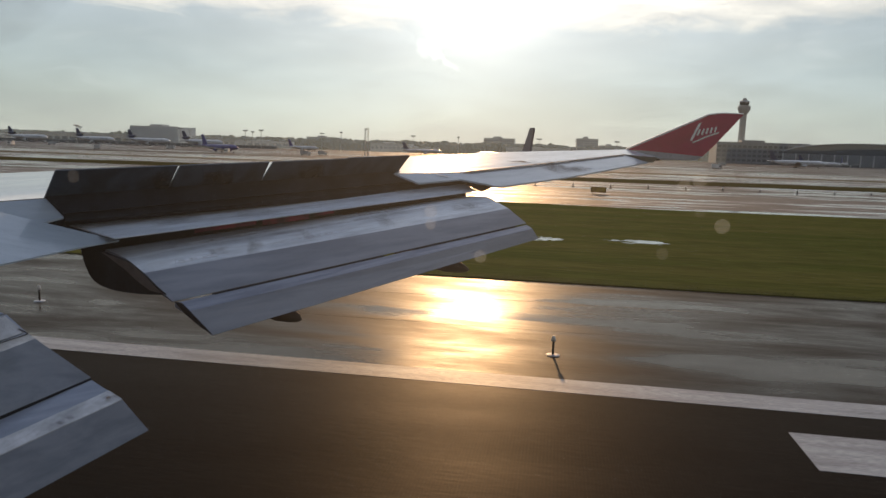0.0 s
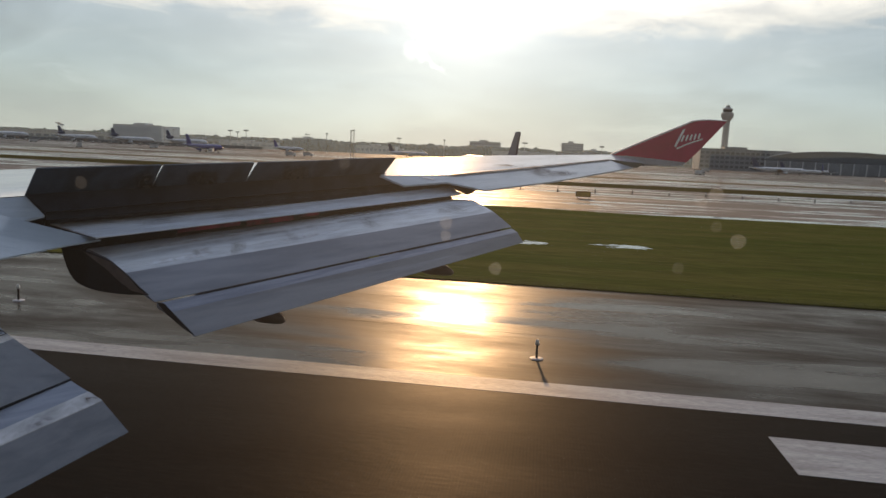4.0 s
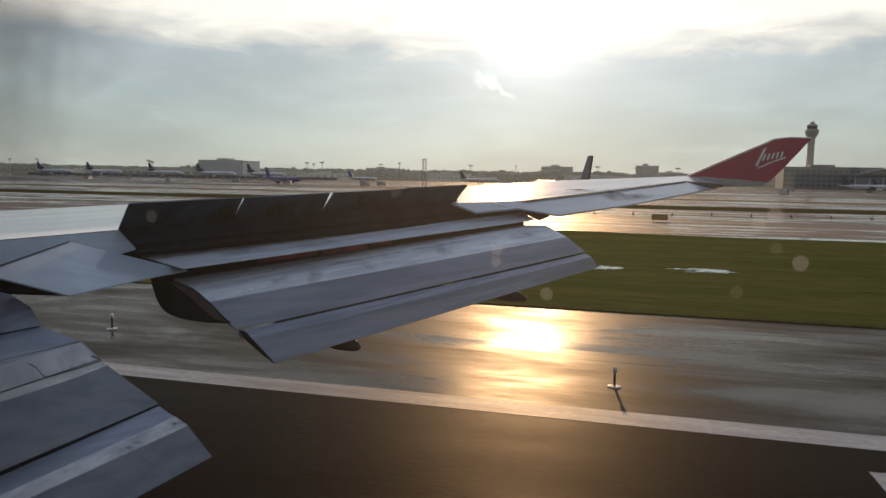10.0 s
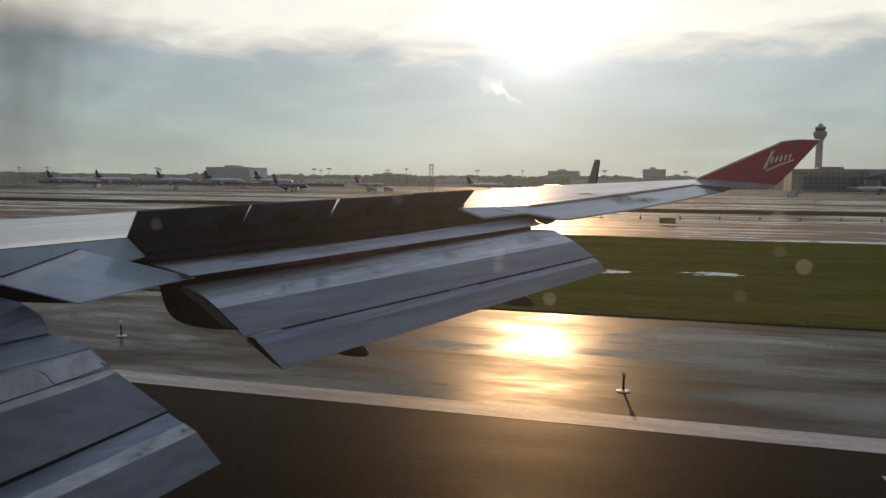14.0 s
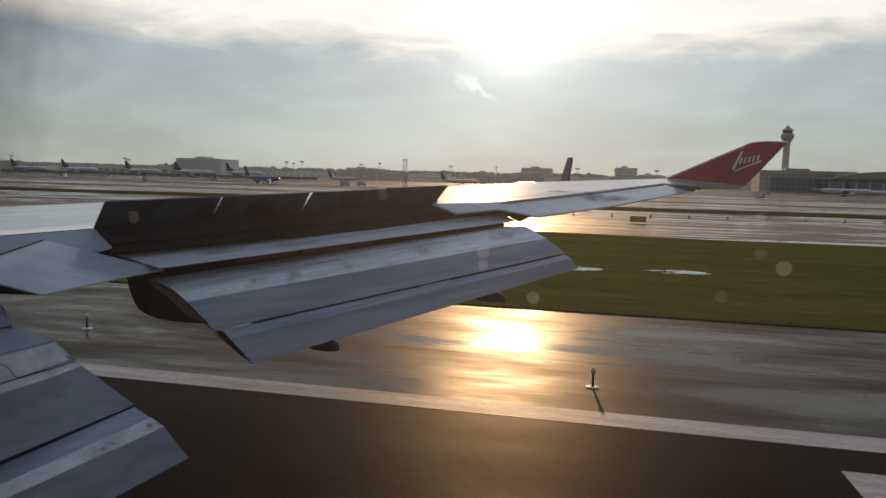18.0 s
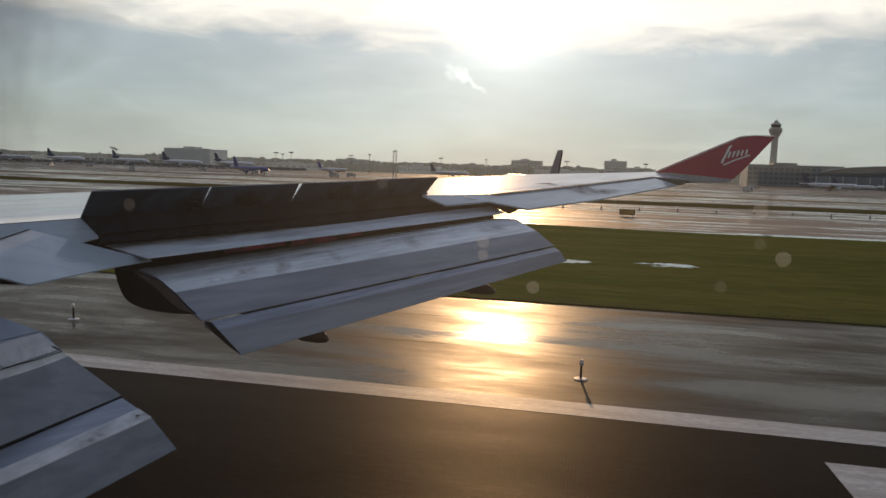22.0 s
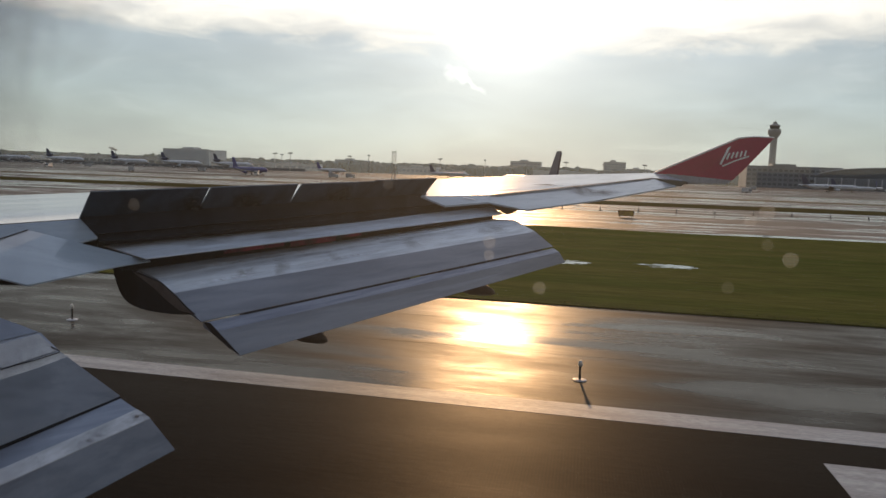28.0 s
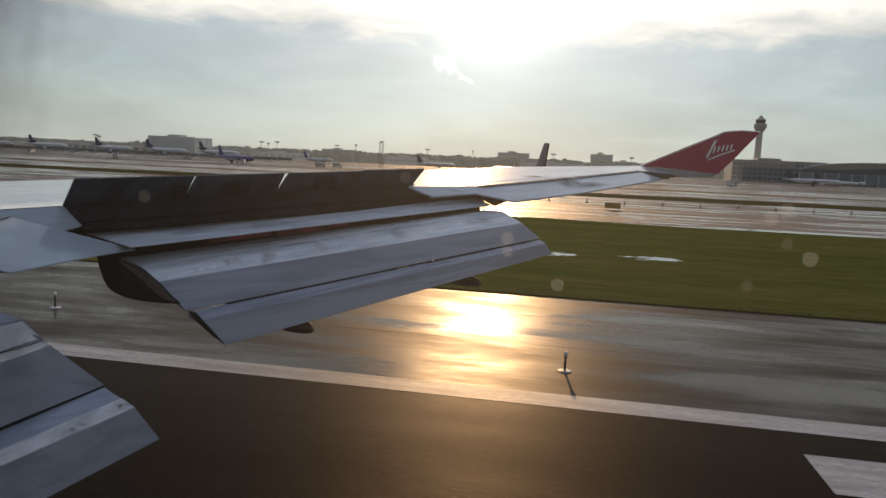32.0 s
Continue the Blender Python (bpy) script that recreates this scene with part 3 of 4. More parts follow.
        for n in range(len(run) - 1):
            q += [(4 * n + w, 4 * n + (w + 1) % 4, 4 * n + 4 + (w + 1) % 4, 4 * n + 4 + w) for w in range(4)]
        part("hydraulic_pipe", mesh_of("hydraulic_pipe", v, q, PIPE, True), jet, "thin brown pipe along the cove")
    part("rear_spar", plate("rear_spar", [(-9.42, 10.9, 4.35), (-7.97, 11.2, 4.02), (-7.8, 11.5, 3.58), (-8.9, 11.2, 3.71)], COVE, 0.05), jet, "dark spar web behind the aileron")
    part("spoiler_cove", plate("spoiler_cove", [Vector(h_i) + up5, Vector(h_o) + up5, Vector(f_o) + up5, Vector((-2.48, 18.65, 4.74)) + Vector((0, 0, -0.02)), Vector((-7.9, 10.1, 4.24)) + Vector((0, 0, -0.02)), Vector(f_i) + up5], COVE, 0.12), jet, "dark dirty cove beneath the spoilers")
    # outboard flap in three slotted pieces
    it, ot = (-7.9, 10.1, 4.24), (-2.48, 18.65, 4.74)
    fore = part("fore_flap", plate("fore_flap", [(-7.57, 9.75, 4.27), (-6.52, 9.41, 4.145), (-2.08, 18.00, 4.585), (-2.43, 18.35, 4.735)], FORE, 0.02), jet, "dull pale fore flap under the spoilers")
    for quad, paint in ((((-7.005, 11.006, 4.249), (-6.441, 11.990, 4.302), (-6.082, 11.528, 4.223), (-6.626, 10.576, 4.172)), GRIMY),
                        (((-5.272, 13.968, 4.405), (-3.864, 16.356, 4.530), (-3.755, 16.021, 4.486), (-5.131, 13.598, 4.355)), CHALKY),
                        (((-6.163, 12.360, 4.316), (-5.557, 13.420, 4.373), (-5.231, 12.779, 4.279), (-5.822, 11.810, 4.230)), GRIMY)):
        stain(fore, [Vector(p).lerp(Vector((0, 0, EYE)), 0.036 - 0.019 * (p[1] - 10) / 8) for p in quad], paint, "smudge on the fore flap")
    low = Vector((0, 0, -0.2))
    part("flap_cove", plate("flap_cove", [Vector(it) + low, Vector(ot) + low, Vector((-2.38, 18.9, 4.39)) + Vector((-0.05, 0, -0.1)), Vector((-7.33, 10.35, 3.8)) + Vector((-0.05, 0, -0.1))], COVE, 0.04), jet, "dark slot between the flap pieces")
    dip = Vector((0, 0, -0.05))
    lip = [(-6.52, 9.41, 4.145), (-2.08, 18.00, 4.585)]
    for a, b, deep in ((0.14, 0.27, 0.07), (0.285, 0.40, 0.10), (0.415, 0.47, 0.06)):
        upper = [between(*lip, f) * 1.012 + Vector((0, 0, -0.012 * EYE - 0.02)) for f in (a, b)]
        part("primer_patch", plate("primer_patch", upper + [p + Vector((0, 0, -deep)) for p in upper[::-1]], BAND, 0.01, (-0.5, 1, 0)), jet, "dull red primer inside the slot")
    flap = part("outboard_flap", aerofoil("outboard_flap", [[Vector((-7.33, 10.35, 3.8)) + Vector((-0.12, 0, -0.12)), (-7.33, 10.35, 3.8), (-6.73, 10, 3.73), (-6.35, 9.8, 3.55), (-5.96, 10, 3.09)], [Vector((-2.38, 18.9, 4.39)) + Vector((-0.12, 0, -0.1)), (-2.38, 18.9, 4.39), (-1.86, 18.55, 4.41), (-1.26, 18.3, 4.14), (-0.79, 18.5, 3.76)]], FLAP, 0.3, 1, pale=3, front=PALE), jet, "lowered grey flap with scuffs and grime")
    flap.matrix_basis = Matrix.Translation((0, 0, EYE)) @ Matrix.Scale(0.965, 4) @ Matrix.Translation((0, 0, -EYE))
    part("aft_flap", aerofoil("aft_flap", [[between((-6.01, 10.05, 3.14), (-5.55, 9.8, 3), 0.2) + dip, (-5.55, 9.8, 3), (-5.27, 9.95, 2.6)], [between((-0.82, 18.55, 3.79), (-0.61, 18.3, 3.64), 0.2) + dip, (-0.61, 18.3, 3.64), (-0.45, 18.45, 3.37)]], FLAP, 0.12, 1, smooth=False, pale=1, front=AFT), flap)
    mi, mo = (-5.96, 10, 3.09), (-0.79, 18.5, 3.76)
    si, so = between((-6.01, 10.05, 3.14), (-5.55, 9.8, 3), 0.24) + dip, between((-0.82, 18.55, 3.79), (-0.61, 18.3, 3.64), 0.24) + dip
    ui, uo = Vector(mi) + Vector((0, 0, -0.015)), Vector(mo) + Vector((0, 0, -0.012))
    for u, v in ((0.07, 0.47), (0.56, 0.95)):
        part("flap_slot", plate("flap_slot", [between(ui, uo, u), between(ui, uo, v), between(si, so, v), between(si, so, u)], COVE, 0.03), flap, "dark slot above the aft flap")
    for quad, paint, words in ((((-5.585, 11.837, 3.849), (-5.379, 12.178, 3.872), (-5.164, 11.696, 3.671), (-5.353, 11.391, 3.652)), RUSTY, "brown scuff on the flap nose"),
                               (((-5.037, 12.926, 3.959), (-4.890, 13.166, 3.975), (-4.565, 12.929, 3.803), (-4.698, 12.655, 3.774)), GRIMY, "dark smear across the flap nose"),
                               (((-6.716, 10.056, 3.747), (-2.386, 17.676, 4.353), (-2.359, 17.491, 4.295), (-6.643, 9.945, 3.693)), GRIMY, "grimy line along the flap nose"),
                               (((-4.043, 14.737, 4.115), (-3.799, 15.139, 4.142), (-3.391, 14.867, 3.933), (-3.642, 14.442, 3.903)), GRIMY, "dark smear across the flap nose"),
                               (((-2.704, 16.943, 4.262), (-2.070, 18.074, 4.355), (-1.744, 17.828, 4.181), (-2.375, 16.660, 4.077)), GRIMY, "dark smear across the flap nose"),
                               (((-5.958, 11.086, 3.771), (-5.736, 11.504, 3.810), (-5.604, 11.326, 3.718), (-5.820, 10.948, 3.689)), RUSTY, "brown scuff on the flap nose"),
                               (((-6.328, 10.172, 3.649), (-5.667, 11.366, 3.750), (-5.563, 11.265, 3.688), (-6.244, 10.118, 3.607)), CHALKY, "pale rubbed streak on the flap"),
                               (((-5.240, 12.123, 3.811), (-4.070, 14.167, 3.971), (-4.026, 14.018, 3.916), (-5.174, 11.972, 3.749)), CHALKY, "pale rubbed streak on the flap"),
                               (((-4.814, 14.119, 4.086), (-2.687, 17.715, 4.368), (-2.627, 17.335, 4.323), (-4.709, 13.815, 4.048)), CHALKY, "pale rubbed streak on the flap"),
                               (((-6.773, 10.631, 3.807), (-5.078, 13.465, 4.029), (-4.989, 13.232, 3.998), (-6.617, 10.385, 3.772)), CHALKY, "pale rubbed streak on the flap")):
        stain(flap, quad, paint, words)
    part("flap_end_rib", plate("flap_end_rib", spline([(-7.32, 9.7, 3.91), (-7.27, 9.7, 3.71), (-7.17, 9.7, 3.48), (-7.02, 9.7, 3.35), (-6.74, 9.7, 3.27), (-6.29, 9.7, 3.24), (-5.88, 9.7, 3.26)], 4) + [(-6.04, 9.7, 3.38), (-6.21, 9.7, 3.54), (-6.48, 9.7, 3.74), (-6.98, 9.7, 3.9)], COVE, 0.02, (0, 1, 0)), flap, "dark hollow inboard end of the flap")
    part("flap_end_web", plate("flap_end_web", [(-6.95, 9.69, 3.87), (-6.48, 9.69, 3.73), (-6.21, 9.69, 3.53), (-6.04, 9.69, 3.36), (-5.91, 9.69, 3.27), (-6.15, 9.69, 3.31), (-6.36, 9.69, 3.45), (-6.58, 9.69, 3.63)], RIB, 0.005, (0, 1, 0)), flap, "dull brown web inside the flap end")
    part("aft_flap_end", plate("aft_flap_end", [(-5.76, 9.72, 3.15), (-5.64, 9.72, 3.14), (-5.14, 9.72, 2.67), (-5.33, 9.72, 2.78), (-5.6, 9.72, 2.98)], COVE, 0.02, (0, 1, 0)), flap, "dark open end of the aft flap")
    for tail, front in ((Vector((-4.42, 11.6, 2.52)), Vector((-4.85, 11.4, 2.53))), (Vector((-2, 16.2, 2.8)), Vector((-2.56, 16, 2.82)))):
        way = (tail - front).normalized()
        rings = [(-2.4, 0.1), (-1.6, 0.22), (-0.6, 0.2), (-0.25, 0.13), (-0.06, 0.07), (0, 0.02)]
        v, f = lathe_data(rings, 14, "x")
        q = Vector((1, 0, 0)).rotation_difference(Vector((0.86, -0.4, -0.12)))
        part("flap_track_fairing", mesh_of("flap_track_fairing", [q @ Vector(p) + tail for p in v], f, FAIR, True), jet, "brown canoe fairing under the flap")
    # inboard aileron and inboard flap
    a, b, c, d, e, g, h = (-7.6, 8.3, 4.61), (-6.68, 9.75, 4.06), (-6.73, 9.03, 4.06), (-6.8, 7.4, 4.02), (-7.41, 6.83, 4.41), (-7.51, 6.46, 4.46), (-7.32, 6.74, 4.34)
    part("inboard_aileron", plate("inboard_aileron", [a, b, c, d, h, g, e], WING, 0.02), jet, "drooped grey aileron between the flaps")
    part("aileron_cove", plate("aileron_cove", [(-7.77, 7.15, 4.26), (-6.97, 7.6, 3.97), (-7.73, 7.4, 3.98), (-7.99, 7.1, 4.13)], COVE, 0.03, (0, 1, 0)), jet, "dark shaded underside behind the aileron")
    seam = Vector((0, 0, 0.004))
    part("panel_seam", plate("panel_seam", [Vector(a) + seam, Vector(e) + seam, Vector(e) + Vector((0.03, 0, 0.0)), Vector(a) + Vector((0.02, 0, 0.0))], COVE, 0.004), jet, "thin dark panel gap")
    hl = between(h_i, root[1], 0.5)
    part("panel_seam", plate("panel_seam", [Vector(h_i) + seam, hl + seam, hl + Vector((-0.025, 0, 0.008)), Vector(h_i) + Vector((-0.025, 0, 0.008))], COVE, 0.006), jet, "thin dark panel gap")
    part("sealed_patch", plate("sealed_patch", ((-6.219, 5.0, 3.588), (-6.212, 6.900, 3.554), (-6.056, 7.007, 3.348), (-6.047, 6.193, 3.348), (-6.049, 4.9, 3.366)), PATCH, 0.006), jet, "pale repaired patch on the flap nose")
    part("worn_strip", plate("worn_strip", ((-6.036, 6.180, 3.333), (-6.041, 7.007, 3.329), (-5.968, 7.112, 3.231), (-5.990, 4.8, 3.292), (-6.030, 4.85, 3.345)), WORN, 0.006), jet, "bare worn metal strip on the flap nose")
    for a, b in (((-5.093, 6.331, 2.596), (-5.087, 6.458, 2.605)), ((-5.030, 7.023, 2.639), (-4.978, 7.099, 2.631))):
        for p in (a, b):
            stain(jet, [Vector(p) + Vector(d) for d in ((-0.05, -0.05, 0.012), (-0.04, 0.05, 0.012), (0.05, 0.05, -0.008), (0.04, -0.05, -0.008))], RUSTY, "dark chipped spot on the worn strip")
    o, i = [(-6.23, 6.95, 3.56), (-6.04, 7.05, 3.31), (-5.482, 7.35, 2.739)], [(-6.34, 5.78, 3.57), (-6, 5.45, 3.28), (-5.739, 5.18, 2.698)]
    part("inboard_flap", aerofoil("inboard_flap", [[beyond(p, q, 0.8) for p, q in zip(o, i)], o], FLAP, 0.22, 1), jet, "lowered inboard flap with bare worn edges")
    part("inboard_flap_nose", plate("inboard_flap_nose", [(-8.91, 7.4, 4.16), (-8.16, 7.5, 4.03), (-7.97, 7.5, 4), (-7.77, 7.45, 3.95), (-7.34, 7.3, 3.85), (-6.96, 7.05, 3.68), (-7.76, 6.4, 3.53)], FLAP, 0.04, (0, 1, -0.3)), jet)
    fo2, fi2 = (-7.04, 7.1, 3.68), (-7.38, 6.75, 3.58)
    part("inboard_fore_flap", aerofoil("inboard_fore_flap", [[beyond(fo2, fi2, 0.8), between(beyond(fo2, fi2, 0.8), beyond(o[0], i[0], 0.8), 0.95)], [fo2, between(fo2, o[0], 0.95)]], FLAP, 0.15, 1), jet)
    crack = [Vector(p) + Vector((0, 0, 0.02)) for p in ((-6.035, 6.201, 3.330), (-6.025, 6.601, 3.311), (-6.027, 7.025, 3.308), (-6.085, 6.950, 3.384), (-6.050, 7.007, 3.338))]
    for a, b, w in ((0, 1, 0.022), (1, 2, 0.03), (3, 4, 0.02), (2, 4, 0.02)):
        side = Vector((0.4, -0.9, 0)) * w
        part("sealant_line", plate("sealant_line", [crack[a], crack[b], crack[b] + side, crack[a] + side], COVE, 0.006), jet, "torn black sealant line")
    tear = [Vector(p) for p in [(-6.131, 6.063, 3.523), (-6.065, 6.093, 3.476), (-6.036, 6.113, 3.416), (-6.0, 6.143, 3.354)]]
    for a, b in zip(tear, tear[1:]):
        part("sealant_line", plate("sealant_line", [a, b, b + Vector((0, 0.014, 0.002)), a + Vector((0, 0.010, 0.002))], RIB, 0.004), jet, "torn edge of the pale patch")
    o, i = [(-5.451, 7.32, 2.766), (-4.892, 7.1, 2.593), (-4.770, 7.40, 2.118)], [(-5.729, 5.17, 2.692), (-5.287, 5.05, 2.523), (-4.882, 6.355, 2.131)]
    part("inboard_flap_slot", plate("inboard_flap_slot", [Vector((-5.482, 7.35, 2.739)) + Vector((0, 0, -0.01)), Vector((-5.739, 5.18, 2.698)) + Vector((0, 0, -0.01)), Vector(i[0]) + Vector((0, 0, -0.03)), Vector(o[0]) + Vector((0, 0, -0.03))], COVE, 0.03), jet, "dark slot above the inboard aft flap")
    o[0], i[0] = Vector(o[0]) + Vector((0, 0, -0.05)), Vector(i[0]) + Vector((0, 0, -0.05))
    # the lower skin is flat: its inner corner lies in the plane of the other three
    eye, flat = Vector((0, 0, EYE)), (Vector(i[1]) - Vector(o[1])).cross(Vector(o[2]) - Vector(o[1]))
    sight = Vector(i[2]) - eye
    i[2] = eye + sight * (flat.dot(Vector(o[1]) - eye) / flat.dot(sight))
    for f in (0.06,):
        c = between((-4.985, 7.12, 2.632), (-5.35, 5.2, 2.565), f)
        v, q = lathe_data([(0, 0.025), (0.02, 0.022), (0.026, 0.01)], 10)
        part("fastener", mesh_of("fastener", [Vector(p) + c + Vector((0, 0, 0.012)) for p in v], q, PIPE), jet)
    spans = [[between(beyond(p, q, 0.8), p, k / 8) for p, q in zip(o, i)] for k in range(9)]
    part("inboard_aft_flap", aerofoil("inboard_aft_flap", spans, FLAP, 0.12, 1, smooth=False), jet)
    v = [between(s[0], s[1], u) + Vector((0, 0, lift)) for s in spans for u, lift in ((0.57, 0.010), (0.995, 0.010), (0.995, 0.0), (0.57, 0.0))]
    q = [(4 * k + e, 4 * k + (e + 1) % 4, 4 * k + 4 + (e + 1) % 4, 4 * k + 4 + e) for k in range(8) for e in range(4)] + [(32, 33, 34, 35), (3, 2, 1, 0)]
    part("worn_strip", mesh_of("worn_strip", v, q, WORN), jet, "bare worn metal strip on the aft flap")
    # winglet
    lead_edge = [Vector(p) for p in ((2.57, 28.4, 5.834), (4.178, 28.75, 6.575), (5.431, 29.05, 7.152), (5.678, 29.1, 7.278), (6.001, 29.2, 7.342), (6.316, 29.25, 7.371), (7.02, 29.3, 7.352))]
    trail_edge = [Vector(p) for p in ((5.958, 28.8, 6.16), (5.465, 28.6, 5.672))]
    foot = [Vector(p) for p in ((4.2, 28.55, 5.768), (3.142, 28.45, 5.838))]
    wl = part("winglet", plate("winglet", lead_edge + trail_edge + foot, RED, 0.12, (0.1, 1, 0.2)), jet, "swept red winglet with a white mark")
    part("winglet_root", plate("winglet_root", [foot[1], foot[0], trail_edge[1], (5.27, 28.6, 5.537), (3.886, 28.55, 5.476), (3.414, 28.5, 5.594)], PATCH, 0.2, (0.1, 1, 0.1)), wl, "grey fairing at the winglet root")
    rim = [p + Vector((-0.035, 0, 0.045)) for p in lead_edge[:4]] + [p + Vector((0, 0, 0.03)) for p in lead_edge[4:]]
    part("winglet_edge", plate("winglet_edge", lead_edge + rim[::-1], WHITE, 0.12, (0.1, 1, 0.2)), wl, "bare pale leading edge")

    def stroke(points, wide):
        """A white painted stroke on the winglet's face."""
        P = [Vector(p) for p in points]
        L, R = [], []
        for k, p in enumerate(P):
            d = (P[min(k + 1, len(P) - 1)] - P[max(k - 1, 0)]).normalized()
            side = d.cross(Vector((0, 1, 0))).normalized() * wide / 2
            L.append(p + side)
            R.append(p - side)
        part("white_mark", plate("white_mark", L + R[::-1], WHITE, 0.02, (0, 1, 0)), wl, "plain white painted mark")

    # the mark: one long slanted stroke, five short bars and an underline
    stroke(((5.02, 28.74, 6.27), (5.38, 29.02, 7.02)), 0.085)
    for k in range(5):
        a, b = Vector((5.26 + 0.165 * k, 28.83 + 0.028 * k, 6.48 + 0.035 * k)), Vector((5.36 + 0.155 * k, 28.92 + 0.026 * k, 6.73 + 0.028 * k))
        stroke((a, b), 0.065)
    stroke(((5.09, 28.73, 6.20), (5.55, 28.85, 6.42), (6.08, 28.96, 6.62)), 0.06)


build_wing()

ring_r = 3.25


def build_fuselage():
    """The hull behind the view: a tube along the runway with one window left open at the eye."""
    verts, faces = [], []
    cy, cz = 0.10 - ring_r, EYE - 0.1
    xs = [-34, -26, -18, -10, -5, -2, -0.16, 0.16, 2, 5, 10, 18, 26, 30]
    angs = sorted([math.asin((z + 0.1) / ring_r) for z in (-0.22, 0.22)] + [2 * math.pi * k / 28 + 0.13 for k in range(28)])
    n = len(angs)
    for x in xs:
        shrink = 1 if x < 24 else 0.8
        for a in angs:
            verts.append((x, cy + ring_r * math.cos(a), cz + ring_r * shrink * math.sin(a)))
    for i in range(len(xs) - 1):
        for k in range(n):
            mid = (angs[k] + angs[(k + 1) % n]) / 2
            mx, z = (xs[i] + xs[i + 1]) / 2, cz + ring_r * math.sin(mid)
            if abs(mx) < 0.1 and math.cos(mid) > 0 and abs(z - EYE) < 0.22 and k + 1 < n:
                continue
            faces.append((i * n + k, i * n + (k + 1) % n, (i + 1) * n + (k + 1) % n, (i + 1) * n + k))
    part("fuselage", mesh_of("fuselage", verts, faces, CABIN, True), jet, "curved fuselage wall with a window")


build_fuselage()


def build_window():
    """The cabin window: a clear pane with drying water spots."""
    clear = bpy.data.materials.new("clear_acrylic")
    spot = bpy.data.materials.new("dried_water_spot")
    faint = bpy.data.materials.new("faint_water_spot")
    for m, other, share in ((clear, "ShaderNodeBsdfTranslucent", 0.002), (spot, "ShaderNodeBsdfTranslucent", 0.036), (faint, "ShaderNodeBsdfTranslucent", 0.013)):
        m.use_nodes = True
        t = m.node_tree
        t.nodes.remove(t.nodes["Principled BSDF"])
        mix = N(t, "ShaderNodeMixShader", Fac=share)
        t.links.new(N(t, "ShaderNodeBsdfTransparent").outputs[0], mix.inputs[1])
        t.links.new(N(t, other, Color=(0.7, 0.8, 0.9, 1)).outputs[0], mix.inputs[2])
        t.links.new(mix.outputs[0], t.nodes["Material Output"].inputs[0])
    # fine scratches scatter sunlight forwards, a glare that fades away from the sun
    t = clear.node_tree
    haze = N(t, "ShaderNodeBsdfRefraction", Color=(0.86, 0.93, 1.0, 1), Roughness=1.0, IOR=1.5)
    glare = N(t, "ShaderNodeMixShader", Fac=0.0050)
    last = t.nodes["Material Output"].inputs[0]
    t.links.new(last.links[0].from_socket, glare.inputs[1])
    t.links.new(haze.outputs[0], glare.inputs[2])
    t.links.new(glare.outputs[0], last)
    pane = part("window_pane", box("window_pane", clear, -0.17, 0.087, EYE - 0.25, 0.17, 0.091, EYE + 0.25), jet, "slightly crazed acrylic cabin window pane with water spots")
    pane.visible_shadow = False
    for k, (x, z, r) in enumerate(((0.0221, 5.5912, 1.0), (0.0192, 5.5965, 1.0), (0.0175, 5.5956, 0.9), (0.0195, 5.5928, 0.75), (0.0156, 5.5876, 0.8),
                                   (-0.0061, 5.5861, 0.9), (-0.0125, 5.5914, 0.9), (-0.0125, 5.5898, 0.75), (-0.0257, 5.5982, 0.8), (-0.0618, 5.594, 1.0))):
        c = Vector((x, 0.085, z))
        ring = [c + Vector((r * 0.00088 * math.cos(a) * (1 + 0.05 * math.sin(3 * a + k)), 0, r * 0.00088 * math.sin(a))) for a in [2 * math.pi * q / 24 for q in range(24)]]
        ob = part("water_spot", plate("water_spot", ring, faint if k in (3, 4, 8, 9) else spot, 0.00012, (0, 1, 0)), pane)
        ob.visible_shadow = False
    # a grey smear of dirt, thickest at its middle and gone at its rim
    grime = bpy.data.materials.new("window_grime")
    grime.use_nodes = True
    t = grime.node_tree
    t.nodes.remove(t.nodes["Principled BSDF"])
    coord = N(t, "ShaderNodeTexCoord").outputs["Generated"]
    off = N(t, "ShaderNodeVectorMath", operation="MULTIPLY_ADD")
    t.links.new(coord, off.inputs[0])
    off.inputs[1].default_value, off.inputs[2].default_value = (2, 0, 2), (-1, 0, -1)
    far = N(t, "ShaderNodeVectorMath", operation="LENGTH")
    t.links.new(off.outputs[0], far.inputs[0])
    blot = N(t, "ShaderNodeTexNoise", Scale=2.2, Detail=4.0, Roughness=0.55)
    t.links.new(coord, blot.inputs["Vector"])
    body = math_node(t, "SUBTRACT", math_node(t, "ADD", math_node(t, "MULTIPLY", blot.outputs[0], 1.6), 0.2), far.outputs["Value"])
    film = ramp_node(t, body, [(0.0, (1, 1, 1)), (0.9, (0.81, 0.80, 0.80))])
    glass = N(t, "ShaderNodeBsdfTransparent")
    t.links.new(film, glass.inputs[0])
    t.links.new(glass.outputs[0], t.nodes["Material Output"].inputs[0])
    for p, rx, rz in (((-0.0864, 0.0864, 5.6142), 0.0125, 0.021), ((-0.0802, 0.0862, 5.6229), 0.02, 0.013), ((-0.0934, 0.086, 5.5753), 0.019, 0.034)):
        c = Vector(p)
        ring = [c + Vector((rx * math.cos(a), 0, rz * math.sin(a))) for a in [2 * math.pi * q / 32 for q in range(32)]]
        ob = part("dirt_smear", plate("dirt_smear", ring, grime, 0.0001, (0, -1, 0)), pane, "faint grey smear of dirt on the pane")
        ob.visible_shadow = False


build_window()


